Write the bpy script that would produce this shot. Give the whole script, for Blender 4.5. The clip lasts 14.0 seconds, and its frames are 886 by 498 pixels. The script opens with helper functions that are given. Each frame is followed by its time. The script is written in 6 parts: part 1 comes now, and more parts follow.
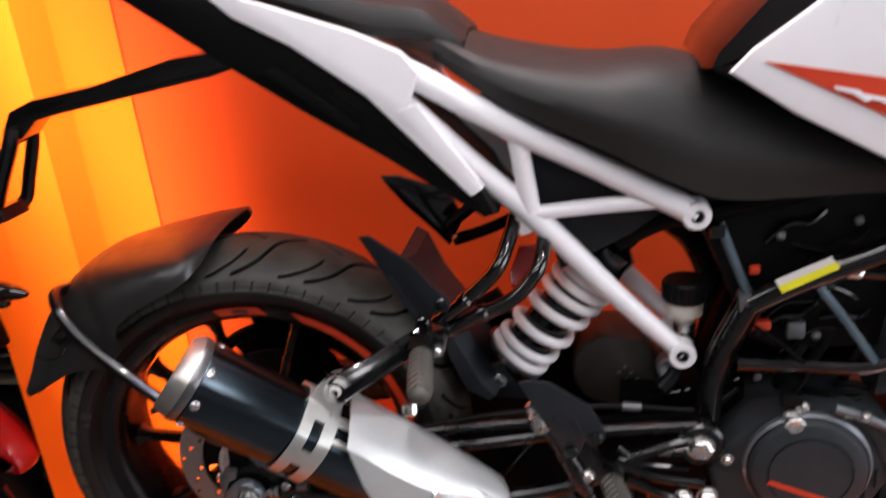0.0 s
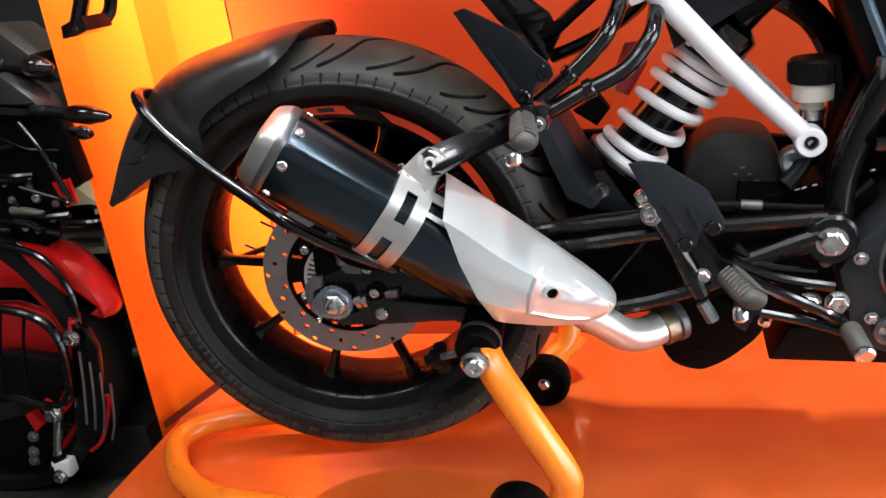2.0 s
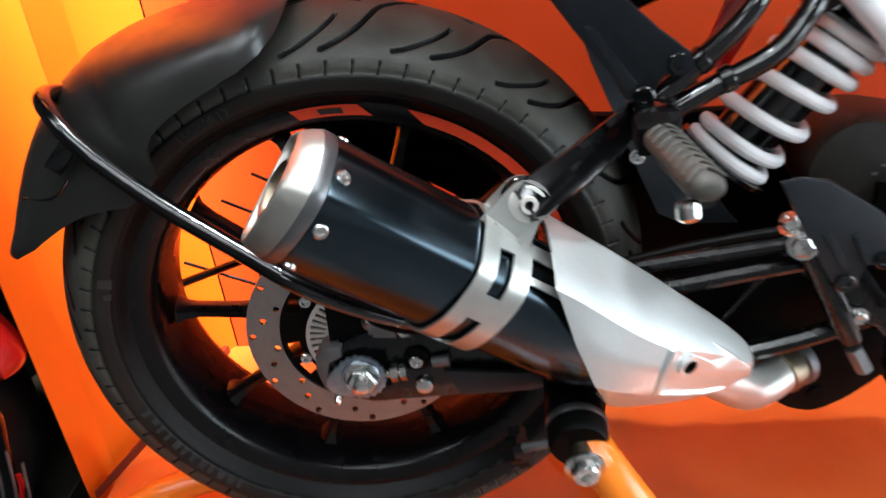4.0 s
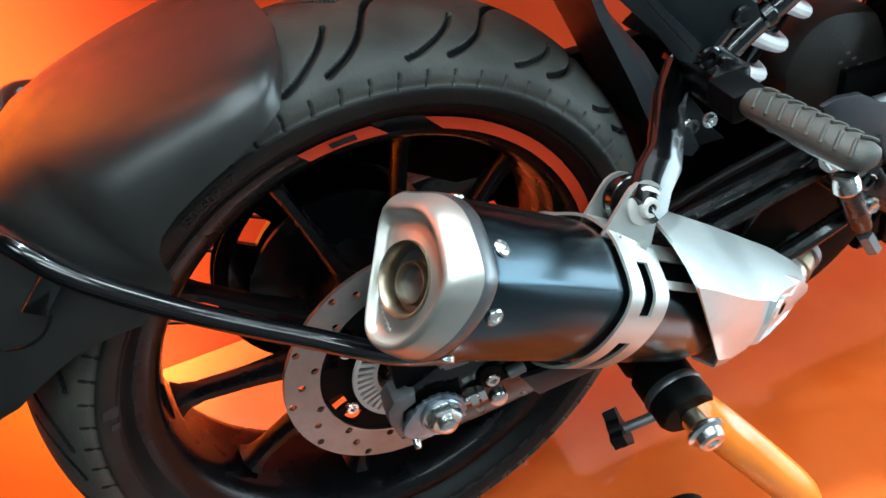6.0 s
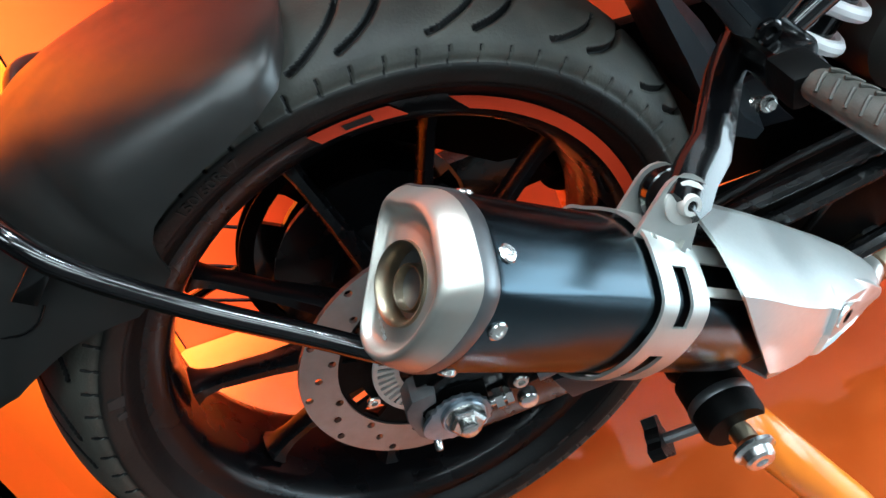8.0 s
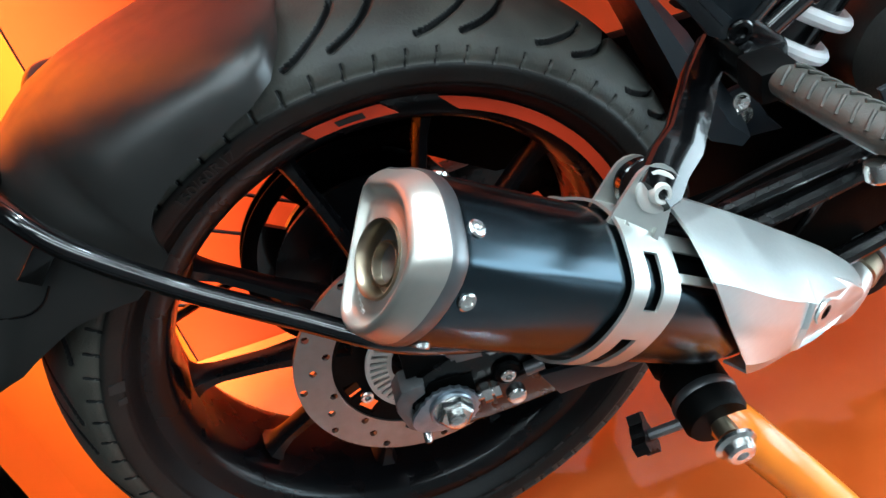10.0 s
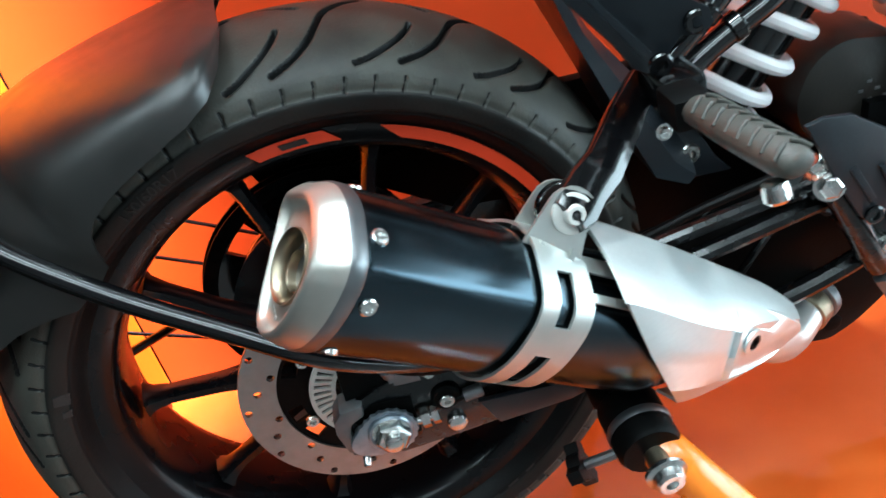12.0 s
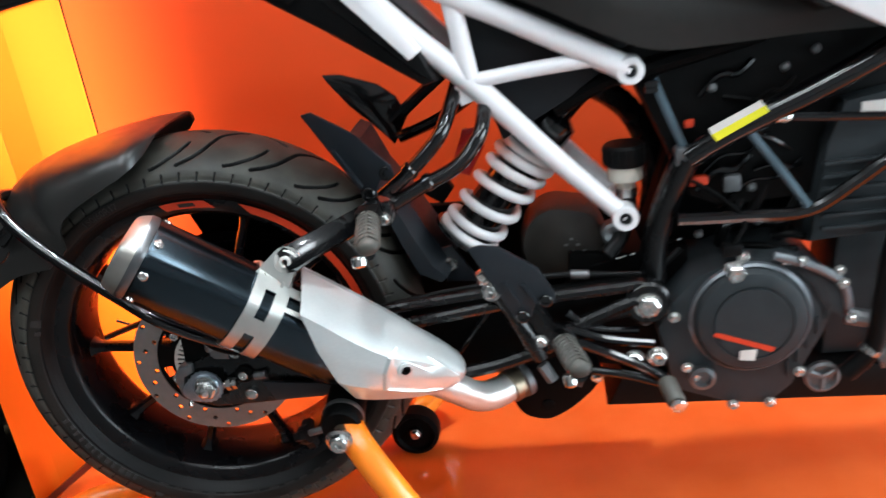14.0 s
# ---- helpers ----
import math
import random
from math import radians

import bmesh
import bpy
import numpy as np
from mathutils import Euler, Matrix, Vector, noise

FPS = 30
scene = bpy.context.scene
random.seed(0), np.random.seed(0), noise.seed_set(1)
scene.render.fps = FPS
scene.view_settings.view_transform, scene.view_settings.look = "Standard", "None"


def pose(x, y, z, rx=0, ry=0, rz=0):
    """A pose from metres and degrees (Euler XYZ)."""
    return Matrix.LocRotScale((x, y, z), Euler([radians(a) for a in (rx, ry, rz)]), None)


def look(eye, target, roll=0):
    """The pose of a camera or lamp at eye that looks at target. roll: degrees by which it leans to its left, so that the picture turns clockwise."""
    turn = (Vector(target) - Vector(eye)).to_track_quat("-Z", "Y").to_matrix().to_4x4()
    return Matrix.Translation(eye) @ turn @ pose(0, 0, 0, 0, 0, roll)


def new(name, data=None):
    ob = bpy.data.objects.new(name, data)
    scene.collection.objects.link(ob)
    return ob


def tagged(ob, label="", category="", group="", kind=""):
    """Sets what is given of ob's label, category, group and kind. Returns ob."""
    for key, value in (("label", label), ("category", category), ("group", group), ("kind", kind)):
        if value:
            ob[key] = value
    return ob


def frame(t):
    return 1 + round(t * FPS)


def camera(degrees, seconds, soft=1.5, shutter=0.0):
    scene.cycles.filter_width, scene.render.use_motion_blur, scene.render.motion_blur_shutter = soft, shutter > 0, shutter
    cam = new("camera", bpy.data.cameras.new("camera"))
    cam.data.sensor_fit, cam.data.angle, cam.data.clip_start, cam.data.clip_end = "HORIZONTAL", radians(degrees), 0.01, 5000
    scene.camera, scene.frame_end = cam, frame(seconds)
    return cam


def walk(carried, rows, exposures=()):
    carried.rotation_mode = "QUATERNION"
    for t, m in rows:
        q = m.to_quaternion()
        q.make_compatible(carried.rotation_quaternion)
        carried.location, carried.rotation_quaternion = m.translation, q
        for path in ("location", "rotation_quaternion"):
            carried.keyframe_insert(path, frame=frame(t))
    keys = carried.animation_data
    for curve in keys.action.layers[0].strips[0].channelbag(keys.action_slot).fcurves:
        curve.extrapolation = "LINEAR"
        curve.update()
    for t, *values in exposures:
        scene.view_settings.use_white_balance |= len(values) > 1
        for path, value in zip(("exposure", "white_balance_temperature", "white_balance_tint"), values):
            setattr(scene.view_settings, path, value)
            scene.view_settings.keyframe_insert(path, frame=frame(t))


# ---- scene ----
cam = camera(55.3, 14.0, soft=1.5, shutter=0.5)
PATH = [
    (0, (0.4817, -1.0457, 1.0119), (0.1130, 0.7937, 0.3187), -6.26),
    (0.5, (0.4639, -1.0920, 0.9021), (-0.0081, 0.7239, 0.2095), -7.39),
    (1, (0.4474, -1.1003, 0.8083), (-0.0566, 0.7015, 0.1014), -7.77),
    (1.5, (0.4295, -1.0890, 0.7649), (-0.0875, 0.7187, 0.0830), -7.71),
    (2, (0.4243, -1.0726, 0.7590), (-0.1067, 0.7265, 0.0652), -7.88),
    (2.5, (0.4229, -1.0525, 0.7511), (-0.1077, 0.7403, 0.0410), -7.97),
    (3, (0.4039, -1.0192, 0.7597), (-0.0914, 0.7646, 0.0028), -8.07),
    (3.5, (0.2853, -0.9251, 0.7934), (-0.0593, 0.8516, -0.0580), -7.92),
    (4, (0.1842, -0.7905, 0.7961), (-0.0590, 0.9679, -0.1254), -7.98),
    (4.2, (0.1575, -0.7261, 0.7911), (-0.0743, 0.9997, -0.1928), -8.45),
    (6.5, (-0.0605, -0.6095, 0.9070), (0.2723, 0.8755, -0.3907), -13.94),
    (7, (0.0099, -0.5785, 0.8776), (0.0777, 0.9294, -0.4346), -17.79),
    (9.3, (0.0035, -0.6291, 0.8592), (0.1020, 0.9589, -0.3527), -16.12),
    (9.5, (0.0097, -0.6330, 0.8557), (0.0890, 0.9613, -0.3491), -16.54),
    (10, (0.0219, -0.6374, 0.8502), (0.0724, 0.9633, -0.3477), -17.10),
    (10.5, (0.0276, -0.6409, 0.8446), (0.0815, 0.9656, -0.3455), -16.93),
    (11, (0.0324, -0.6437, 0.8390), (0.0935, 0.9715, -0.3389), -16.74),
    (11.5, (0.0413, -0.6439, 0.8381), (0.1075, 0.9817, -0.3252), -16.38),
    (12, (0.0749, -0.6798, 0.8222), (0.1182, 1.0093, -0.2479), -15.88),
    (12.5, (0.1303, -0.7328, 0.8273), (0.1073, 0.9989, -0.1731), -15.20),
    (13, (0.2168, -0.8288, 0.8245), (0.0953, 0.9635, -0.0547), -14.19),
    (13.5, (0.3641, -0.9592, 0.8336), (0.1175, 0.8664, 0.0550), -11.86),
    (14, (0.4899, -1.1120, 0.8684), (0.2157, 0.7378, 0.1590), -8.52),
]
walk(cam, [(t, look(eye, target, roll)) for t, eye, target, roll in PATH],
     [(0.0, -0.66, 6950, 22), (0.5, -0.42, 6850, 20), (1.0, -0.05, 6700, 16), (3.0, -0.03, 6650, 13), (4.0, -0.20, 6450, 9), (6.5, 0.06, 5750, -6), (7.0, -0.02, 5800, -4), (9.5, -0.14, 5850, -1), (11.0, 0.08, 5800, -4), (12.5, 0.08, 5800, -4), (14.0, -0.10, 6350, 8)])

# ---------------------------------------------------------------- light
world = bpy.data.worlds.new("showroom_dark")
scene.world = world
world.use_nodes = True
world.node_tree.nodes["Background"].inputs["Color"].default_value = (0.55, 0.6, 0.7, 1)
world.node_tree.nodes["Background"].inputs["Strength"].default_value = 0.003


def area_lamp(name, eye, target, sx, sy, watts, colour):
    lamp = bpy.data.lights.new(name, "AREA")
    lamp.shape, lamp.size, lamp.size_y, lamp.energy, lamp.color = "RECTANGLE", sx, sy, watts, colour
    ob = new(name, lamp)
    ob.matrix_world = look(eye, target)
    return ob


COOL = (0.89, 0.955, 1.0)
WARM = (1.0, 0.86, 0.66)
# none in view; the last four are added as fill from the viewer's side
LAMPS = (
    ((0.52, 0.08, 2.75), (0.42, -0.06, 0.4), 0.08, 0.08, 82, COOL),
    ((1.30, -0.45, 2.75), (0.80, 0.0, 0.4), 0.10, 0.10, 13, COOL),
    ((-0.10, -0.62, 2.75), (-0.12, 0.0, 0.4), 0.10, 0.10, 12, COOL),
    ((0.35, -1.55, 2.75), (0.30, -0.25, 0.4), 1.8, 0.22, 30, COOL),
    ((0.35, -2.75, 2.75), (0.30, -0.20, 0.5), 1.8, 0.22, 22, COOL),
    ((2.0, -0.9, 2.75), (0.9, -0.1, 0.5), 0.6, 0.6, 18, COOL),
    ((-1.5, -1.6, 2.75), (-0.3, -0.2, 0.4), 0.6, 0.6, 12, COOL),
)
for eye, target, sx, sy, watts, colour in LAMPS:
    area_lamp("unseen_lamp_light", eye, target, sx, sy, watts, colour)

# a narrow ceiling spot that washes the column from the front
spot = bpy.data.lights.new("column_spot_light", "SPOT")
spot.energy, spot.color, spot.spot_size, spot.spot_blend, spot.shadow_soft_size = 4600, WARM, radians(13), 1.0, 0.12
new("column_spot_light", spot).matrix_world = look((-0.21, -0.47, 2.85), (-0.42, 0.27, 0.82))
# daylight through the shop window at the far end of the platform
area_lamp("window_daylight", (3.36, -0.35, 0.80), (0.3, -0.35, 0.7), 5.0, 1.40, 185, (0.78, 0.91, 1.0))

# ---------------------------------------------------------------- materials


def material(name, colour, rough=0.5, metal=0.0, coat=0.0, var=0.15, scale=30.0, bump=0.0, bump_scale=200.0,
             second=None, stretch=(1, 1, 1), rough_var=0.1, spec=0.5, random_tint=0.0):
    m = bpy.data.materials.new(name)
    m.use_nodes = True
    nt = m.node_tree
    b = nt.nodes["Principled BSDF"]
    b.inputs["Roughness"].default_value = rough
    b.inputs["Metallic"].default_value = metal
    b.inputs["Coat Weight"].default_value = coat
    b.inputs["Coat Roughness"].default_value = 0.06
    b.inputs["Specular IOR Level"].default_value = spec
    tc = nt.nodes.new("ShaderNodeTexCoord")
    mp = nt.nodes.new("ShaderNodeMapping")
    mp.inputs["Scale"].default_value = stretch
    nt.links.new(tc.outputs["Object"], mp.inputs["Vector"])
    n1 = nt.nodes.new("ShaderNodeTexNoise")
    n1.inputs["Scale"].default_value, n1.inputs["Detail"].default_value = scale, 6
    n2 = nt.nodes.new("ShaderNodeTexNoise")
    n2.inputs["Scale"].default_value, n2.inputs["Detail"].default_value = scale * 0.13, 3
    nt.links.new(mp.outputs[0], n1.inputs["Vector"])
    nt.links.new(mp.outputs[0], n2.inputs["Vector"])
    add = nt.nodes.new("ShaderNodeMath")
    add.operation = "ADD"
    nt.links.new(n1.outputs[0], add.inputs[0])
    nt.links.new(n2.outputs[0], add.inputs[1])
    half = nt.nodes.new("ShaderNodeMapRange")
    half.inputs["From Min"].default_value, half.inputs["From Max"].default_value = 0.65, 1.35
    nt.links.new(add.outputs[0], half.inputs["Value"])
    ramp = nt.nodes.new("ShaderNodeMix")
    ramp.data_type = "RGBA"
    a = tuple(max(0, c * (1 - var)) for c in colour)
    z = second if second else tuple(min(1, c * (1 + var)) for c in colour)
    ramp.inputs["A"].default_value, ramp.inputs["B"].default_value = (*a, 1), (*z, 1)
    nt.links.new(half.outputs[0], ramp.inputs["Factor"])
    nt.links.new(ramp.outputs["Result"], b.inputs["Base Color"])
    rr = nt.nodes.new("ShaderNodeMapRange")
    rr.inputs["To Min"].default_value, rr.inputs["To Max"].default_value = max(0.02, rough - rough_var), min(1, rough + rough_var)
    nt.links.new(n1.outputs[0], rr.inputs["Value"])
    nt.links.new(rr.outputs[0], b.inputs["Roughness"])
    if bump:
        n3 = nt.nodes.new("ShaderNodeTexNoise")
        n3.inputs["Scale"].default_value, n3.inputs["Detail"].default_value = bump_scale, 4
        nt.links.new(mp.outputs[0], n3.inputs["Vector"])
        bp = nt.nodes.new("ShaderNodeBump")
        bp.inputs["Strength"].default_value, bp.inputs["Distance"].default_value = bump, 0.001
        nt.links.new(n3.outputs[0], bp.inputs["Height"])
        nt.links.new(bp.outputs[0], b.inputs["Normal"])
    return m


RUBBER = material("tyre_rubber", (0.0035, 0.0037, 0.0040), 0.46, var=0.3, scale=14, second=(0.008, 0.008, 0.008), bump=0.25, bump_scale=260, spec=0.16)
SIDEWALL = material("scuffed_sidewall_rubber", (0.007, 0.0069, 0.0066), 0.5, var=0.35, scale=22, second=(0.016, 0.015, 0.013), bump=0.3, bump_scale=300, spec=0.25)
LETTER = material("worn_raised_rubber", (0.022, 0.022, 0.021), 0.55, var=0.4, scale=60, spec=0.25)
TREAD = material("dusty_tread_rubber", (0.010, 0.0103, 0.0100), 0.55, var=0.6, scale=24, second=(0.062, 0.060, 0.049), bump=0.4, bump_scale=420, spec=0.42)
PLASTIC = material("black_textured_plastic", (0.0035, 0.0035, 0.0036), 0.42, var=0.2, scale=40, bump=0.3, bump_scale=900, spec=0.13)
HUGGERP = material("matt_black_mudguard_plastic", (0.013, 0.0125, 0.0115), 0.37, var=0.15, scale=40, bump=0.07, bump_scale=1100, spec=0.66)
PLASTIC_BLUE = material("slate_black_plastic", (0.010, 0.013, 0.0165), 0.36, var=0.15, scale=40, bump=0.25, bump_scale=800, spec=0.42)
GLOSS = material("gloss_black_paint", (0.0015, 0.0015, 0.0018), 0.2, coat=0.7, var=0.2, scale=20, spec=0.3)
RIMBLACK = material("satin_black_rim_paint", (0.0018, 0.0018, 0.0023), 0.28, coat=0.12, var=0.25, scale=22, spec=0.22)
SATIN = material("satin_black_muffler_sleeve", (0.047, 0.064, 0.077), 0.22, metal=1.0, var=0.04, scale=12, rough_var=0.02)
BRUSHED = material("satin_silver_metal", (0.74, 0.775, 0.765), 0.31, metal=0.74, var=0.04, scale=120, stretch=(0.15, 3, 3), rough_var=0.05)
STRAPM = material("grey_satin_strap", (0.56, 0.57, 0.54), 0.36, metal=0.85, var=0.06, scale=80, rough_var=0.05)
CAPMETAL = material("warm_satin_steel", (0.44, 0.425, 0.385), 0.36, metal=0.80, var=0.10, scale=60, bump=0.04, bump_scale=300)
OUTLET = material("bronzed_steel", (0.30, 0.25, 0.18), 0.38, metal=1.0, var=0.25, scale=50)
BAND = material("grey_anodised_band", (0.16, 0.165, 0.17), 0.38, metal=0.9, var=0.15, scale=60)
ZINC = material("blue_grey_zinc_plate", (0.36, 0.41, 0.46), 0.34, metal=0.9, var=0.25, scale=110, bump=0.12, bump_scale=700)
STEEL = material("zinc_plated_steel", (0.62, 0.62, 0.6), 0.24, metal=1.0, var=0.22, scale=90, bump=0.1, bump_scale=700)
DISC = material("ground_steel_disc", (0.28, 0.27, 0.258), 0.36, metal=0.92, var=0.12, scale=120, bump=0.06, bump_scale=900)
DULLSTEEL = material("dull_cast_metal", (0.17, 0.175, 0.18), 0.45, metal=0.8, var=0.25, scale=60, bump=0.3, bump_scale=500)
ENGINE = material("charcoal_engine_paint", (0.026, 0.031, 0.034), 0.42, metal=0.1, var=0.18, scale=50, bump=0.3, bump_scale=700, spec=0.25)
ENGEDGE = material("grey_engine_metal", (0.16, 0.175, 0.19), 0.4, metal=0.6, var=0.2, scale=60)
# one deep black for dark parts and for the added backing sheets
DEEPBLACK = material("deep_black", (0.002, 0.002, 0.002), 0.5, var=0.3, scale=30, bump=0.2, bump_scale=400, spec=0.06)
SWING = material("black_cast_aluminium", (0.002, 0.002, 0.0022), 0.26, var=0.2, scale=40, bump=0.15, bump_scale=500, coat=0.3, spec=0.3)
WHITE = material("white_gloss_paint", (0.80, 0.79, 0.80), 0.3, coat=0.3, var=0.03, scale=20)
SPRINGW = material("white_spring_paint", (0.74, 0.72, 0.72), 0.38, coat=0.15, var=0.06, scale=40)
PEG = material("grey_peg_rubber", (0.036, 0.034, 0.028), 0.6, var=0.4, scale=60, bump=0.35, bump_scale=500)
ORANGE = material("orange_powder_coat", (0.86, 0.21, 0.012), 0.3, coat=0.35, var=0.05, scale=25)
STICKER = material("orange_rim_sticker", (0.58, 0.042, 0.010), 0.45, var=0.05, scale=40)
MARK = material("black_print", (0.01, 0.01, 0.01), 0.5, var=0.1)
WALLP = material("orange_wall_paint", (0.52, 0.054, 0.003), 0.55, var=0.06, scale=5, bump=0.04, bump_scale=120)
PANELP = material("orange_gloss_panel", (0.86, 0.145, 0.007), 0.62, var=0.05, scale=4, spec=0.12)
# the paler second colour paints in blotchy reflections on the gloss
FLOORP = material("orange_gloss_floor_pale_sheen", (0.69, 0.102, 0.0108), 0.07, var=0.12, scale=9, second=(0.73, 0.146, 0.029), bump=0.10, bump_scale=7, rough_var=0.03, spec=0.8, coat=0.8)
SKIRT = material("dark_red_brown_trim", (0.10, 0.012, 0.006), 0.35, var=0.3, scale=20)
BROWNRUB = material("worn_brown_black_rubber", (0.010, 0.0085, 0.007), 0.40, var=0.5, scale=30, second=(0.024, 0.020, 0.016), bump=0.3, bump_scale=300, spec=0.5)
SEATV = material("dark_grey_seat_vinyl", (0.020, 0.0195, 0.0185), 0.46, var=0.12, scale=60, bump=0.35, bump_scale=900, spec=0.2)
SEATS = material("slate_seat_side_vinyl", (0.010, 0.011, 0.013), 0.5, var=0.12, scale=60, bump=0.3, bump_scale=900, spec=0.2)
YELLOW = material("yellow_label", (0.75, 0.70, 0.02), 0.45, var=0.05)
PAPER = material("pale_label", (0.62, 0.60, 0.56), 0.5, var=0.08)
BOTTLE = material("milky_reservoir_plastic", (0.55, 0.51, 0.44), 0.35, var=0.08, scale=40)
RED = material("deep_red_paint", (0.38, 0.007, 0.006), 0.2, coat=0.8, var=0.1)
BLACKFLOOR = material("black_polished_floor", (0.012, 0.011, 0.009), 0.22, var=0.5, scale=6, second=(0.03, 0.028, 0.022))
SHOPFLOOR = material("polished_grey_floor", (0.13, 0.13, 0.128), 0.2, var=0.25, scale=4)
BOUNCEWALL = material("pale_grey_wall", (0.30, 0.30, 0.30), 0.7, var=0.1, scale=3)
DARKWALL = material("dark_grey_wall", (0.05, 0.05, 0.05), 0.7, var=0.2, scale=3)
GREYSEAT = material("dark_tail_plastic", (0.010, 0.0095, 0.0085), 0.42, var=0.2, scale=30)
LENS = material("smoked_lens", (0.007, 0.003, 0.002), 0.14, coat=0.6, var=0.2)
RINGMETAL = material("pale_ring_metal", (0.50, 0.49, 0.46), 0.45, metal=0.15, var=0.12, scale=80)
PIPEM = material("bright_satin_pipe", (0.66, 0.66, 0.63), 0.34, metal=0.75, var=0.08, scale=50)
BENCHSEAT = material("grey_green_vinyl", (0.075, 0.073, 0.055), 0.5, var=0.15, scale=30, bump=0.2, bump_scale=500)
STEELBLUE = material("blue_grey_frame_bar", (0.10, 0.145, 0.175), 0.2, metal=0.5, coat=0.4, var=0.1)


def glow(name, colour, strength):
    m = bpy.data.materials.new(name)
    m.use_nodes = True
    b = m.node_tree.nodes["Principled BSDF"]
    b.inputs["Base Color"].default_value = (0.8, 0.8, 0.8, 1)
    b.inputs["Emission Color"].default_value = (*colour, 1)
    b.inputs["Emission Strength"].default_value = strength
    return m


# emission for the faces of the unseen ceiling lamps
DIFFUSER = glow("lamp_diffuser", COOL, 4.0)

# ---------------------------------------------------------------- mesh helpers
V3 = Vector


def mesh_of(name, bm, mat, smooth=True, angle=35):
    bmesh.ops.recalc_face_normals(bm, faces=bm.faces)
    me = bpy.data.meshes.new(name)
    bm.to_mesh(me)
    bm.free()
    me.materials.append(mat)
    if smooth:
        me.polygons.foreach_set("use_smooth", [True] * len(me.polygons))
        me.set_sharp_from_angle(angle=radians(angle))
    return me


def part(name, bm, mat, parent, label="", smooth=True, angle=35):
    ob = new(name, mesh_of(name, bm, mat, smooth, angle))
    ob.parent = parent
    return tagged(ob, label)


def thing(name, label, category, at=(0, 0, 0), group=""):
    ob = new(name)
    ob.empty_display_size = 0.1
    ob.location = at
    return tagged(ob, label, category, group)


def spline(points, steps=6, closed=False):
    """Catmull-Rom points through the given ones."""
    p = [V3(q) for q in points]
    n, out = len(p), []
    for i in range(n if closed else n - 1):
        if closed:
            a, b, c, d = p[(i - 1) % n], p[i], p[(i + 1) % n], p[(i + 2) % n]
        else:
            a, b, c, d = p[max(i - 1, 0)], p[i], p[i + 1], p[min(i + 2, n - 1)]
        for k in range(steps):
            t = k / steps
            out.append(0.5 * ((2 * b) + (c - a) * t + (2 * a - 5 * b + 4 * c - d) * t * t + (3 * b - a - 3 * c + d) * t ** 3))
    if not closed:
        out.append(p[-1])
    return out


def tube(points, r, seg=12, steps=6, closed=False, bm=None, flat=1.0, smooth=True):
    """A round bar swept along a smooth line; r is one radius or one for each point."""
    bm = bm or bmesh.new()
    line = spline(points, steps, closed) if smooth else [V3(q) for q in points]
    n = len(line)
    rad = [r] * n if not isinstance(r, (list, tuple)) else [float(np.interp(i / (n - 1) * (len(r) - 1), range(len(r)), r)) for i in range(n)]
    up = V3((0.13, 0.21, 0.97))
    rings, prev = [], None
    for i, q in enumerate(line):
        t = (line[(i + 1) % n] - line[i - 1]) if closed or 0 < i < n - 1 else (line[1] - line[0] if i == 0 else line[-1] - line[-2])
        t.normalize()
        if prev is None:
            prev = (up - t * up.dot(t)).normalized()
        else:
            prev = (prev - t * prev.dot(t)).normalized()
        side = t.cross(prev)
        rings.append([bm.verts.new(q + (prev * math.cos(a) * flat + side * math.sin(a)) * rad[i]) for a in (2 * math.pi * k / seg for k in range(seg))])
    for i in range(n if closed else n - 1):
        a, b = rings[i], rings[(i + 1) % n]
        for k in range(seg):
            bm.faces.new((a[k], a[(k + 1) % seg], b[(k + 1) % seg], b[k]))
    if not closed:
        bm.faces.new(rings[0][::-1])
        bm.faces.new(rings[-1])
    return bm


def slab(profile, y0, y1, bevel=0.002, lean=0.0, bm=None, curve=0):
    """A plate cut to an (x, z) outline, from y0 to y1; lean shifts y with x; curve rounds the outline."""
    bm = bm or bmesh.new()
    if curve:
        profile = [(q.x, q.z) for q in spline([(x, 0, z) for x, z in profile], curve, True)]
    x0 = sum(x for x, z in profile) / len(profile)
    own = bmesh.new()
    lo = [own.verts.new((x, y0 + lean * (x - x0), z)) for x, z in profile]
    hi = [own.verts.new((x, y1 + lean * (x - x0), z)) for x, z in profile]
    n = len(lo)
    caps = [own.faces.new(lo), own.faces.new(hi[::-1])]
    for i in range(n):
        own.faces.new((lo[i], hi[i], hi[(i + 1) % n], lo[(i + 1) % n]))
    bmesh.ops.recalc_face_normals(own, faces=own.faces)
    if bevel:
        edges = list({e for f in caps for e in f.edges})
        bmesh.ops.bevel(own, geom=edges, offset=bevel, segments=2, affect="EDGES", profile=0.6)
    return merge(bm, own)


def merge(bm, other):
    me = bpy.data.meshes.new("join")
    other.to_mesh(me)
    other.free()
    bm.from_mesh(me)
    bpy.data.meshes.remove(me)
    return bm


def box(lo, hi, bevel=0.003, bm=None):
    own = bmesh.new()
    bmesh.ops.create_cube(own, size=1.0)
    for v in own.verts:
        v.co = V3([lo[i] + (v.co[i] + 0.5) * (hi[i] - lo[i]) for i in range(3)])
    if bevel:
        bmesh.ops.bevel(own, geom=own.edges[:], offset=bevel, segments=2, affect="EDGES", profile=0.6)
    return merge(bm or bmesh.new(), own)


def frame_to(axis):
    return V3(axis).to_track_quat("Z", "Y").to_matrix().to_4x4()


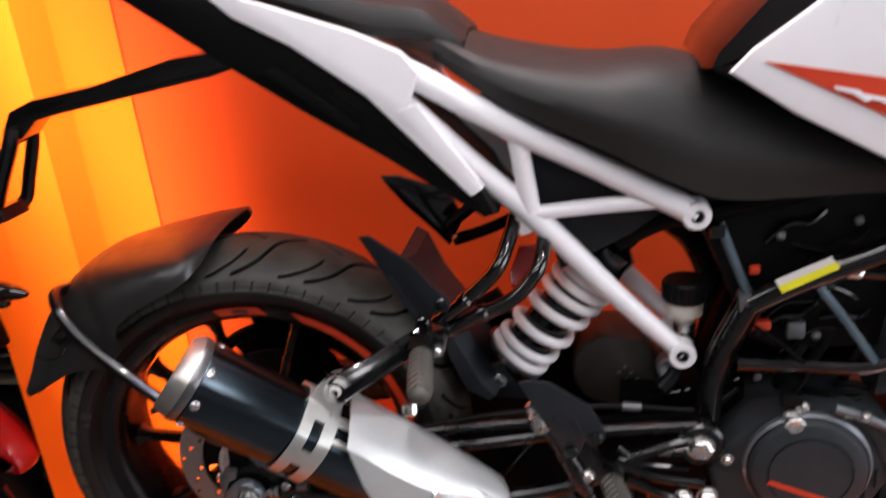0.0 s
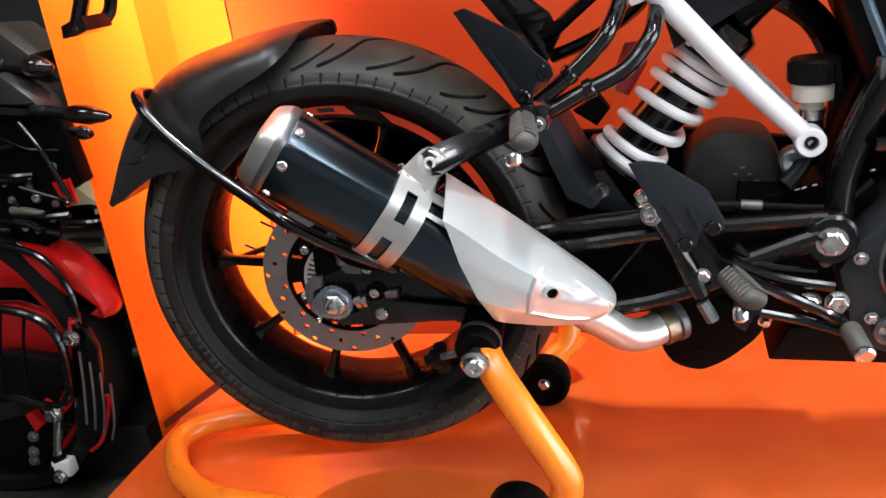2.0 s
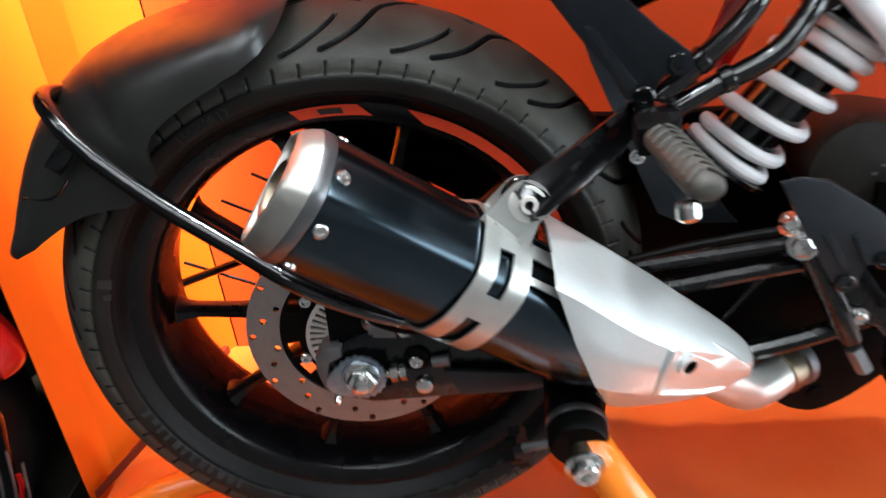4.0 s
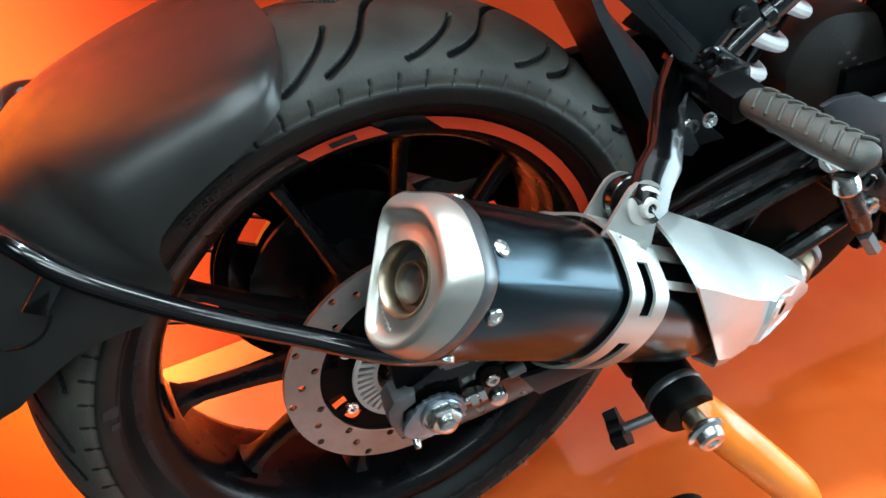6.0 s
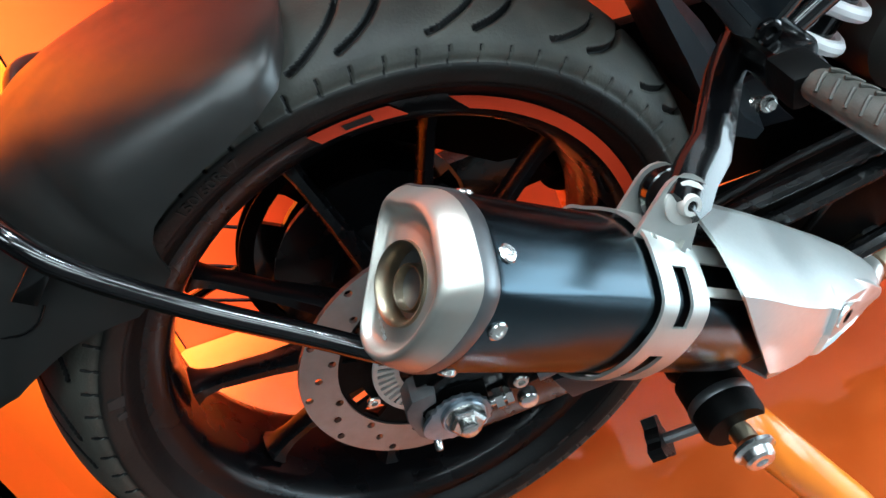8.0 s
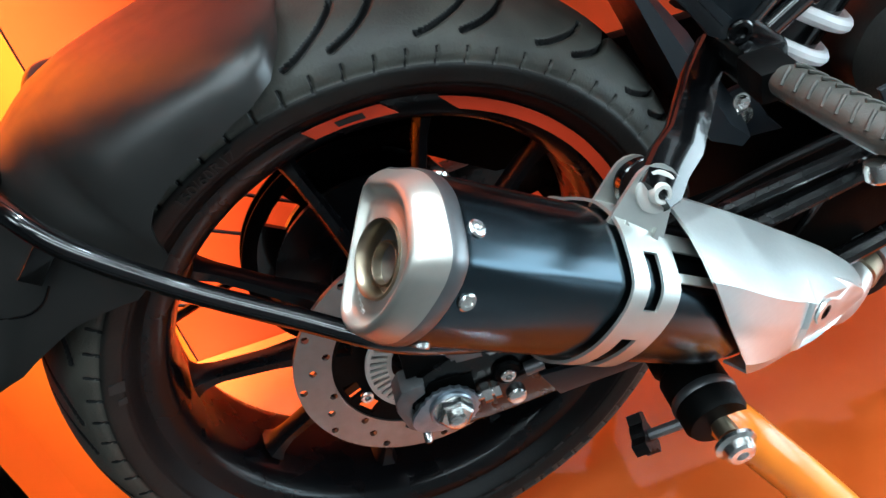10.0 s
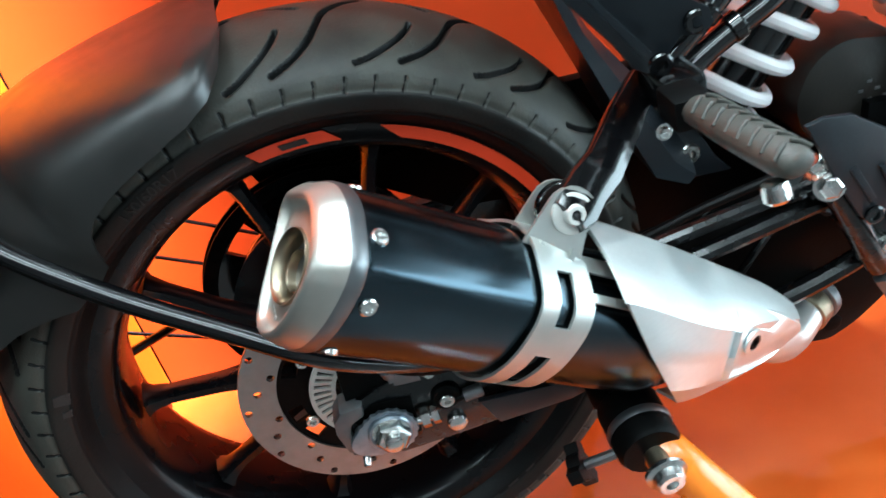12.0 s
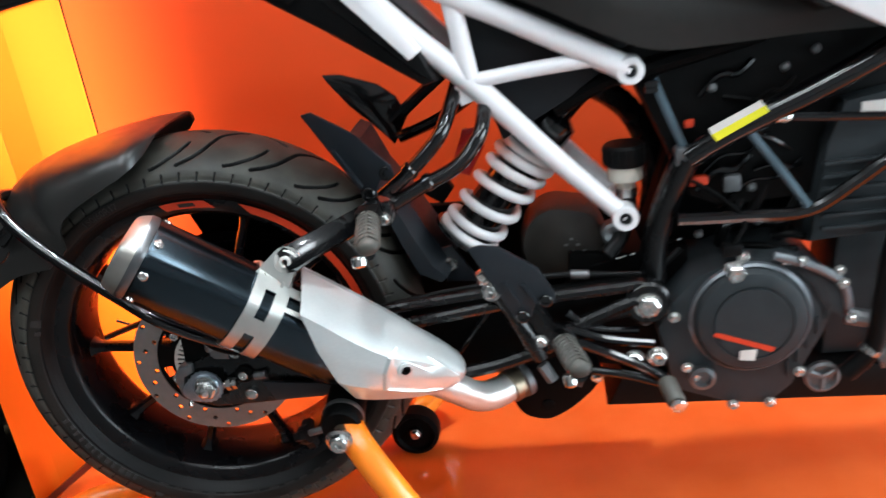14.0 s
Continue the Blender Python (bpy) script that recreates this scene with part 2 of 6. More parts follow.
def turned(profile, at, axis=(0, -1, 0), seg=32, bm=None, closed=False, ends=True):
    """A lathe form: (radius, height) pairs turned round an axis through at."""
    bm = bm or bmesh.new()
    m = Matrix.Translation(at) @ frame_to(axis)
    rings = [[bm.verts.new(m @ V3((r * math.cos(a), r * math.sin(a), h))) for a in (2 * math.pi * k / seg for k in range(seg))] for r, h in profile]
    for i in range(len(rings) if closed else len(rings) - 1):
        a, b = rings[i], rings[(i + 1) % len(rings)]
        for k in range(seg):
            bm.faces.new((a[k], a[(k + 1) % seg], b[(k + 1) % seg], b[k]))
    if not closed and ends:
        if profile[0][0] > 1e-5:
            bm.faces.new(rings[0][::-1])
        if profile[-1][0] > 1e-5:
            bm.faces.new(rings[-1])
    return bm


def cap_screw(at, axis=(0, -1, 0), r=0.008, h=0.006, socket=True, bm=None):
    """A round screw head with a rim and a socket sunk into it."""
    prof = [(r, 0), (r, h * 0.7), (r * 0.85, h)]
    prof += [(r * 0.5, h), (r * 0.45, h * 0.25), (0.0001, h * 0.2)] if socket else [(r * 0.4, h * 1.15), (0.0001, h * 1.2)]
    return turned(prof, at, axis, 16, bm)


def hex_bolt(at, axis=(0, -1, 0), r=0.01, h=0.008, washer=1.35, tip=0.0, bm=None):
    bm = turned([(r * washer, 0), (r * washer, r * 0.22), (r * 0.9, r * 0.25)], at, axis, 20, bm)
    a = V3(axis).normalized()
    turned([(r, r * 0.2), (r, h * 0.85), (r * 0.82, h), (r * 0.4, h * 0.98), (0.0001, h * 0.8 if not tip else h)], at, axis, 6, bm)
    if tip:
        turned([(r * 0.5, h * 0.9), (r * 0.5, h + tip * 0.8), (r * 0.35, h + tip), (0.0001, h + tip)], at, axis, 14, bm)
    return bm


def loft(rings, closed=True, cap=True, bm=None):
    bm = bm or bmesh.new()
    vs = [[bm.verts.new(q) for q in ring] for ring in rings]
    n = len(vs[0])
    for a, b in zip(vs[:-1], vs[1:]):
        for k in range(n if closed else n - 1):
            bm.faces.new((a[k], a[(k + 1) % n], b[(k + 1) % n], b[k]))
    if cap and closed:
        bm.faces.new(vs[0][::-1])
        bm.faces.new(vs[-1])
    return bm


def thicken(bm, t):
    bmesh.ops.recalc_face_normals(bm, faces=bm.faces)
    bmesh.ops.solidify(bm, geom=bm.faces[:], thickness=t)
    return bm


def perforated(r0, r1, cells, rows, hole, y, thick, axis_z, oct_=8, square=None):
    """A flat ring in the wheel's plane, pierced in every cell; hole gives each cell's hole radius (0: none)."""
    bm = bmesh.new()
    cache = {}

    def vert(r, a, yy):
        key = (round(r, 6), round(a % (2 * math.pi), 6), round(yy, 6))
        if key not in cache:
            cache[key] = bm.verts.new((r * math.cos(a), yy, axis_z + r * math.sin(a)))
        return cache[key]
    step = 2 * math.pi / cells
    for row in range(rows):
        ra, rb = r0 + (r1 - r0) * row / rows, r0 + (r1 - r0) * (row + 1) / rows
        for c in range(cells):
            a0, a1 = c * step, (c + 1) * step
            am, rm = (a0 + a1) / 2, (ra + rb) / 2
            rim = [(ra, a0), (ra, am), (ra, a1), (rm, a1), (rb, a1), (rb, am), (rb, a0), (rm, a0)]
            h = hole(row, c)
            for yy in (y, y + thick):
                outer = [vert(r, a, yy) for r, a in rim]
                if not h:
                    bm.faces.new(outer)
                    continue
                if square:
                    pts = [(rm - (rm - ra) * square[0] * sr, am + (a1 - am) * square[1] * sa) for sr, sa in ((1, -1), (1, 0), (1, 1), (0, 1), (-1, 1), (-1, 0), (-1, -1), (0, -1))]
                else:
                    pts = [(rm + h * math.cos(w), am + h * math.sin(w) / rm) for w in (math.radians(d) for d in (225, 180, 135, 90, 45, 0, -45, -90))]
                    pts = [(rm + h * dr, am + h * da / rm) for dr, da in ((-0.7, -0.7), (-1, 0), (-0.7, 0.7), (0, 1), (0.7, 0.7), (1, 0), (0.7, -0.7), (0, -1))]
                inner = [vert(r, a, yy) for r, a in pts]
                for k in range(8):
                    bm.faces.new((outer[k], outer[(k + 1) % 8], inner[(k + 1) % 8], inner[k]))
                if yy == y:
                    low = inner
                else:
                    for k in range(8):
                        bm.faces.new((low[k], low[(k + 1) % 8], inner[(k + 1) % 8], inner[k]))
            if row in (0, rows - 1):
                for r, edge in ((ra, row == 0), (rb, row == rows - 1)):
                    if edge:
                        for b0, b1 in ((a0, am), (am, a1)):
                            bm.faces.new((vert(r, b0, y), vert(r, b1, y), vert(r, b1, y + thick), vert(r, b0, y + thick)))
    return bm

# ---------------------------------------------------------------- setting
AZ = 0.35           # height of the rear axle
WALL_Y = 0.42


def structure(name, bm, mat, label, smooth=False):
    ob = new(name, mesh_of(name, bm, mat, smooth))
    return tagged(ob, label, name.split("_")[0], kind="structure")


structure("floor_platform", box((-0.455, -0.42, -0.12), (3.2, WALL_Y, 0.0), 0.004), FLOORP, "glossy orange laminated display platform under the motorcycle")
structure("ground", box((-5.0, -4.2, -0.2), (5.0, 3.2, -0.121), 0), SHOPFLOOR, "polished dark showroom floor, lower than the platform")
structure("wall_back", box((-0.37, WALL_Y + 0.001, -0.1), (1.40, WALL_Y + 0.08, 3.0), 0.002), WALLP, "plain orange painted display wall behind the motorcycle")


def upright_panel(name, a, b, thick, z0, z1, mat, label, sag=0.0):
    """A standing panel between two plan points; sag hollows its face."""
    bm = bmesh.new()
    a, b = V3((*a, 0)), V3((*b, 0))
    n = (b - a).cross(V3((0, 0, 1))).normalized() * -1
    steps = 40 if sag else 1
    face = [a + (b - a) * (i / steps) + n * sag * (1 - (2 * i / steps - 1) ** 2) for i in range(steps + 1)]
    plan = face + [b + n * (thick + sag), a + n * (0.002 + sag * 0.2) + (b - a).normalized() * 0.03]
    vs = [[bm.verts.new((q.x, q.y, z)) for q in plan] for z in (z0, z1)]
    bm.faces.new(vs[0])
    bm.faces.new(vs[1][::-1])
    for i in range(len(plan)):
        j = (i + 1) % len(plan)
        bm.faces.new((vs[0][i], vs[0][j], vs[1][j], vs[1][i]))
    return structure(name, bm, mat, label, smooth=True)


PA_, PB_, PC_ = (-0.478, 0.055), (-0.432, 0.225), (-0.372, 0.420)
upright_panel("wall_panel_near", PA_, PB_, 0.03, -0.12, 3.0, PANELP, "glossy orange panel of the column beside the wall, lit yellow", 0.018)
upright_panel("wall_panel_far", (PB_[0] + 0.0002, PB_[1] + 0.0006), PC_, 0.03, -0.12, 3.0, PANELP, "glossy orange column panel meeting the display wall", 0.020)
upright_panel("baseboard", (-0.466, 0.052), (-0.378, 0.40), 0.010, 0.0, 0.014, SKIRT, "dark red-brown skirting strip at the foot of the column")
# added sheet; darkens the lower floor left of the platform
structure("floor_mat", box((-2.6, -1.2, -0.1209), (-0.462, 1.4, -0.113), 0.003), BLACKFLOOR, "black sheet added to darken the floor beside the platform")
structure("plinth", box((-2.6, 0.062, -0.12), (-0.515, 1.4, -0.004), 0.004), BLACKFLOOR, "polished black display plinth beside the orange column")
structure("plinth_back", box((-2.6, 0.75, -0.004), (-0.52, 1.4, 0.20), 0.004), BLACKFLOOR, "second black step of the display plinth")

# walls and ceiling added to close the room, mostly dark for the reflections
structure("wall_left", box((-3.6, -4.0, -0.12), (-3.5, 3.0, 3.0), 0), DARKWALL, "dark grey far wall of the showroom")
structure("wall_rear", box((-3.6, 2.9, -0.12), (3.5, 3.0, 3.0), 0), DARKWALL, "dark grey wall behind the neighbouring motorcycles")
for k, (lo, hi) in enumerate((((3.41, -4.0, -0.12), (3.5, 2.9, 0.03)), ((3.41, -4.0, 2.2), (3.5, 2.9, 3.0)), ((3.41, -4.0, 0.03), (3.5, -3.1, 2.2)), ((3.41, 2.4, 0.03), (3.5, 2.9, 2.2)))):
    structure("wall_right_%d" % (k + 1), box(lo, hi, 0), DARKWALL, "dark grey wall round the shop window")
structure("window_1", box((3.43, -3.1, 0.03), (3.44, 2.4, 2.2), 0), glow("bright_daylight_pane", (0.78, 0.91, 1.0), 1.2), "bright shop window at the end of the platform")
# pale unseen wall, added so that metal parts get neutral fill
structure("wall_front", box((-3.6, -4.1, -0.12), (3.5, -4.0, 3.0), 0), BOUNCEWALL, "unseen pale grey wall added behind the viewer to bounce fill")
structure("ceiling", box((-3.6, -4.1, 3.0), (3.5, 3.0, 3.1), 0), DARKWALL, "unseen dark ceiling added to close the room")


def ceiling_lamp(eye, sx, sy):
    lamp = thing("ceiling_lamp", "unseen long white ceiling lamp added as front fill" if sx > 1 else "unseen square white ceiling lamp with a bright diffuser", "ceiling lamp", group="ceiling lamps")
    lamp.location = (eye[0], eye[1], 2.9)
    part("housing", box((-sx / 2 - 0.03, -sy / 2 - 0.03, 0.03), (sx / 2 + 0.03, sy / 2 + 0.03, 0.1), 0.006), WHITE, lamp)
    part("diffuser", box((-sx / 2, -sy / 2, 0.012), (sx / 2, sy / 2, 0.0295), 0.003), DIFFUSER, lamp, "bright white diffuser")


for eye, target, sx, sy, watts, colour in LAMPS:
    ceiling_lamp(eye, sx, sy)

# ---------------------------------------------------------------- the motorcycle
bike = thing("motorcycle", "white, black and orange naked motorcycle raised on an orange paddock stand", "motorcycle")

# -- rear wheel
rim_profile = [(0.2310, 0.0585), (0.2270, 0.0625), (0.2105, 0.0600), (0.2050, 0.0540), (0.1985, 0.036), (0.1965, 0.0), (0.1985, -0.036), (0.2050, -0.054),
               (0.2105, -0.060), (0.2270, -0.0625), (0.2310, -0.0585), (0.2250, -0.050), (0.2120, -0.02), (0.2120, 0.02), (0.2250, 0.050)]
wheel = part("rear_wheel", turned(rim_profile, (0, 0, AZ), seg=128, closed=True), RIMBLACK, bike, "satin black cast rear wheel rim", angle=50)


def tyre_mesh():
    prof = [(-0.0545, 0.219), (-0.0600, 0.2275), (-0.0675, 0.2340), (-0.0722, 0.2408), (-0.0720, 0.2425), (-0.0742, 0.2445), (-0.0765, 0.2540), (-0.0764, 0.2585), (-0.0748, 0.2605), (-0.0742, 0.2670), (-0.0700, 0.2755), (-0.0600, 0.2850),
            (-0.0460, 0.2940), (-0.0300, 0.3005), (-0.0140, 0.3045), (0.0, 0.3060)]
    prof = [(y * 1.05, r - 0.002 * (r > 0.24)) for y, r in prof]
    prof = prof + [(-y, r) for y, r in prof[-2::-1]]
    fine = spline([(y, 0, r) for y, r in prof], 40)
    ys, rs = np.array([q.x for q in fine]), np.array([q.z for q in fine])
    run = np.concatenate([[0], np.cumsum(np.hypot(np.diff(ys), np.diff(rs)))])
    even = np.linspace(0, run[-1], 190)
    ys, rs, run = np.interp(even, run, ys), np.interp(even, run, rs), even
    u = run - run[-1] / 2                      # distance across the tread from its middle
    ns, pitches, per = len(ys), 18, 84
    length = 2 * math.pi * 0.300 / pitches
    along = np.arange(per) / per * length
    long_cut = spline([(-0.050, 0, -0.006), (-0.034, 0, 0.003), (-0.016, 0, 0.018), (-0.006, 0, 0.036), (0.004, 0, 0.053), (0.020, 0, 0.067), (0.038, 0, 0.076)], 8)
    short_cut = spline([(0.024, 0, 0.034), (0.031, 0, 0.047), (0.044, 0, 0.060), (0.062, 0, 0.072), (0.076, 0, 0.077)], 8)
    cuts = [(long_cut, 0.0016, 0.0070), (short_cut, 0.0014, 0.0060)]
    for k in range(4):
        x = (k + 0.3) * length / 4
        cuts.append(([V3((x, 0, 0.0880)), V3((x + 0.0015, 0, 0.0985))], 0.0008, 0.0024))
    L, U = np.meshgrid(along, u, indexing="ij")
    depth = np.zeros_like(L)
    for sign, shift in ((-1, 0.0), (1, length / 2)):
        for line, width, deep in cuts:
            for wrap in (-1, 0, 1):
                for p, q in zip(line[:-1], line[1:]):
                    ax, au = p.x + wrap * length + shift, sign * p.z
                    bx, bu = q.x + wrap * length + shift, sign * q.z
                    dx, du = bx - ax, bu - au
                    t = np.clip(((L - ax) * dx + (U - au) * du) / (dx * dx + du * du + 1e-12), 0, 1)
                    d = np.hypot(L - ax - t * dx, U - au - t * du)
                    depth = np.maximum(depth, deep * np.clip(1.6 - d / width, 0, 1))
    depth = np.tile(depth, (pitches, 1))
    nt = pitches * per
    theta = np.arange(nt) / nt * 2 * math.pi
    # the groove goes straight in, along the surface's own normal
    ny, nr = np.gradient(rs), -np.gradient(ys)
    size = np.hypot(ny, nr)
    ny, nr = ny / size, nr / size
    Y = ys[None] + ny[None] * depth
    R = rs[None] + nr[None] * depth
    co = np.stack([R * np.cos(theta)[:, None], Y, AZ + R * np.sin(theta)[:, None]], -1).reshape(-1, 3)
    i, j = np.meshgrid(np.arange(nt), np.arange(ns - 1), indexing="ij")
    k = (i + 1) % nt
    quads = np.stack([i * ns + j, k * ns + j, k * ns + j + 1, i * ns + j + 1], -1).reshape(-1, 4)
    me = bpy.data.meshes.new("tyre")
    me.from_pydata(co.tolist(), [], quads.tolist())
    me.materials.append(RUBBER)
    me.materials.append(TREAD)
    me.materials.append(SIDEWALL)
    mid_r = (rs[:-1] + rs[1:]) / 2
    tread = (np.abs(u[:-1] + u[1:]) / 2 < 0.0995).astype(int)
    band = ((mid_r > 0.2415) & (tread == 0)).astype(int) * 2
    flat = (depth[:, :-1] < 0.0012).astype(int)
    me.polygons.foreach_set("material_index", (tread[None] * flat + band[None]).reshape(-1).tolist())
    me.polygons.foreach_set("use_smooth", [True] * len(me.polygons))
    me.validate()
    return me


tyre = new("tyre", tyre_mesh())
tyre.parent = wheel
tagged(tyre, "dusty black rubber tyre with curved tread grooves")


def side_y(r):
    return float(np.interp(r, [0.2275, 0.2340, 0.2440, 0.2540, 0.2585, 0.2670], [-0.0630, -0.0709, -0.0779, -0.0803, -0.0802, -0.0779]))


rnd = random.Random(4)
for start, end, r0, r1, wide in ((196, 228, 0.2420, 0.2500, 2.1), (236, 262, 0.2390, 0.2590, 4.4), (270, 300, 0.2390, 0.2590, 4.4), (158, 165, 0.240, 0.252, 3.0)):
    a = start
    while a < end:
        w = wide * rnd.uniform(0.5, 1.0)
        top = r1 - (r1 - r0) * rnd.choice((0.0, 0.0, 0.0, 0.45))
        pts = ((r0, a), (r0, a + w), (top, a + w * 0.85), (top, a + w * 0.1))
        bm = bmesh.new()
        lo = [bm.verts.new((r * math.cos(radians(t)), side_y(r) + 0.0015, AZ + r * math.sin(radians(t)))) for r, t in pts]
        hi = [bm.verts.new((r * math.cos(radians(t)), side_y(r) - 0.0018, AZ + r * math.sin(radians(t)))) for r, t in pts]
        bm.faces.new(hi)
        for k in range(4):
            bm.faces.new((lo[k], lo[(k + 1) % 4], hi[(k + 1) % 4], hi[k]))
        part("moulded_bar", bm, LETTER, wheel, smooth=False)
        a += wide * 1.35



def raised_text(words, start, r0, size):
    """Raised letters that run clockwise round the tyre's side."""
    curve = bpy.data.curves.new("text", "FONT")
    curve.body, curve.size, curve.extrude = words, size, 0.0006
    tmp = new("text", curve)
    me = bpy.data.meshes.new_from_object(tmp.evaluated_get(bpy.context.evaluated_depsgraph_get()))
    bpy.data.objects.remove(tmp)
    bpy.data.curves.remove(curve)
    for v in me.vertices:
        r, a = r0 + v.co.y, radians(start) - v.co.x / r0
        v.co = (r * math.cos(a), side_y(r) - 0.0012 - v.co.z, AZ + r * math.sin(a))
    me.materials.append(LETTER)
    ob = new("moulded_lettering", me)
    ob.parent = wheel
    return tagged(ob, "raised tyre size lettering")


raised_text("150/60R17", 120.0, 0.2445, 0.0125)

for k in range(10):
    a = radians(33 + 36 * k)
    ux, uz = math.cos(a), math.sin(a)
    rings = []
    for r, y0, y1, w in ((0.046, -0.060, -0.014, 0.0120), (0.07, -0.052, -0.016, 0.0090), (0.13, -0.036, -0.013, 0.0064), (0.175, -0.027, -0.005, 0.0060), (0.190, -0.028, 0.000, 0.0075), (0.1975, -0.032, 0.006, 0.0120)):
        ring = []
        for sx, sy in ((-1, 0.25), (-0.55, 0), (0.55, 0), (1, 0.25), (1, 0.75), (0.55, 1), (-0.55, 1), (-1, 0.75)):
            ring.append((r * ux - sx * w * uz, y0 + (y1 - y0) * sy, AZ + r * uz + sx * w * ux))
        rings.append(ring)
    part("spoke", loft(rings), RIMBLACK, wheel)
part("hub", turned([(0.030, 0.082), (0.034, 0.072), (0.040, 0.064), (0.052, 0.060), (0.054, 0.02), (0.050, -0.02), (0.056, -0.06), (0.04, -0.085), (0.02, -0.09)], (0, 0, AZ), seg=40), RIMBLACK, wheel)
part("brake_disc", perforated(0.083, 0.115, 36, 3, lambda row, c: 0.0036 if (c - row) % 3 == 0 else 0, -0.0870, 0.0042, AZ), DISC, wheel, "drilled ground-steel brake disc", smooth=False)
part("disc_carrier", perforated(0.040, 0.0832, 18, 2, lambda row, c: 0.006 if row == 1 and c % 3 != 2 else 0, -0.0850, 0.004, AZ, square=(0.62, 0.66)), DEEPBLACK, wheel, "black disc carrier with windows", smooth=False)
for k in range(6):
    a = radians(20 + 60 * k)
    part("carrier_screw", cap_screw((0.066 * math.cos(a), -0.0870, AZ + 0.066 * math.sin(a)), r=0.0062, h=0.004), STEEL, wheel)
part("tone_ring", perforated(0.034, 0.0565, 44, 1, lambda row, c: 1, -0.0970, 0.003, AZ, square=(0.66, 0.52)), RINGMETAL, wheel, "slotted grey sensor ring", smooth=False)


def rim_sticker(a0, a1, slant0, slant1, r0=0.2150, r1=0.2256, y=-0.0632):
    """A flat band on the rim's side, from one angle to another, with slanted ends."""
    bm = bmesh.new()
    n = max(4, int(abs(a1 - a0) / 2))
    rows = []
    for i in range(n + 1):
        t = i / n
        outer = a0 + (a1 - a0) * t
        inner = outer + slant0 * (1 - t) + slant1 * t
        rows.append([bm.verts.new((r * math.cos(radians(a)), yy, AZ + r * math.sin(radians(a)))) for r, a, yy in ((r0, inner, y + 0.0012), (r1, outer, y - 0.0004))])
    for p, q in zip(rows[:-1], rows[1:]):
        bm.faces.new((p[0], p[1], q[1], q[0]))
    return thicken(bm, 0.0005)


part("rim_sticker", rim_sticker(96.5, 81.0, -1.9, -3.7), STICKER, wheel, "short orange rim sticker")
part("rim_sticker", rim_sticker(69.5, 5.0, -5.0, 0.0), STICKER, wheel, "long orange rim stripe")
part("sticker_print", rim_sticker(90.2, 84.6, -0.6, -0.6, 0.2175, 0.2230, -0.0642), MARK, wheel, "small black printed bar")
part("sprocket_carrier", turned([(0.030, 0.070), (0.070, 0.066), (0.098, 0.058), (0.100, 0.050), (0.060, 0.040), (0.030, 0.040)], (0, 0, AZ), (0, 1, 0), 48, closed=True), RIMBLACK, wheel, "black sprocket carrier")
# far-side chain wheel and chain
part("sprocket", perforated(0.055, 0.112, 15, 2, lambda row, c: 0.01 if row == 1 and c % 5 == 0 else 0, 0.088, 0.006, AZ, square=(0.75, 0.8)), GLOSS, wheel, "dark chain sprocket", smooth=False)
chain_line = []
for k in range(40):
    a = radians(75 + k * 210 / 39)
    chain_line.append((0.119 * math.cos(a), 0.091, AZ + 0.119 * math.sin(a)))
links = bmesh.new()
run = chain_line + [(0.03 + 0.0158 * i, 0.091, AZ - 0.112 + 0.0022 * i) for i in range(1, 36)]
run = [(0.03 + 0.0158 * i, 0.091, AZ + 0.112 - 0.0018 * i) for i in range(35, 0, -1)] + run
for i, q in enumerate(run[:-1]):
    q2 = run[i + 1]
    mid = (V3(q) + V3(q2)) / 2
    t = (V3(q2) - V3(q)).normalized()
    n = V3((-t.z, 0, t.x))
    for dy in (-0.0075, 0.0055):
        vs = [links.verts.new(mid + t * s * 0.0088 + n * w * 0.0074 + V3((0, dy + e, 0))) for e in (0, 0.002) for s, w in ((-1, -0.25), (-1, 0.25), (-0.6, 1), (0.6, 1), (1, 0.25), (1, -0.25), (0.6, -1), (-0.6, -1))]
        links.faces.new(vs[:8])
        links.faces.new(vs[8:])
        for k in range(8):
            links.faces.new((vs[k], vs[(k + 1) % 8], vs[8 + (k + 1) % 8], vs[8 + k]))
chain = part("chain", links, DEEPBLACK, bike, "dark drive chain on the far side", smooth=False)
# the axle lies a little askew to the wall
AXLE = V3((-0.14, 1.0, 0.02)).normalized()
lie = V3((0, 1, 0)).rotation_difference(AXLE).to_matrix().to_4x4()
wheel.matrix_basis = Matrix.Translation(V3((-0.0175, -0.012, AZ + 0.0010))) @ lie @ Matrix.Translation((0, 0, -AZ))
chain.matrix_basis = wheel.matrix_basis
for ob in wheel.children:
    if ob.name.split(".")[0] in ("brake_disc", "disc_carrier", "carrier_screw", "tone_ring", "spoke", "hub"):
        ob.location.x += 0.0045

# far-side guard of thin bars
side_guard = part("side_guard", tube([(-0.300, 0.130, 0.288), (-0.263, 0.130, 0.300), (-0.160, 0.130, 0.331), (0.0, 0.130, 0.380)], 0.0055, 10), GLOSS, bike, "black wire guard on the far side")
for x, z, fall in ((-0.150, 0.398, 0.60), (-0.198, 0.366, 0.56), (-0.233, 0.322, 0.53), (-0.272, 0.283, 0.46)):
    part("guard_wire", tube([(x - 0.03, 0.180, z + 0.03 * fall), (x, 0.180, z), (x + 0.12, 0.180, z - 0.12 * fall)], 0.0024, 6), GLOSS, side_guard)

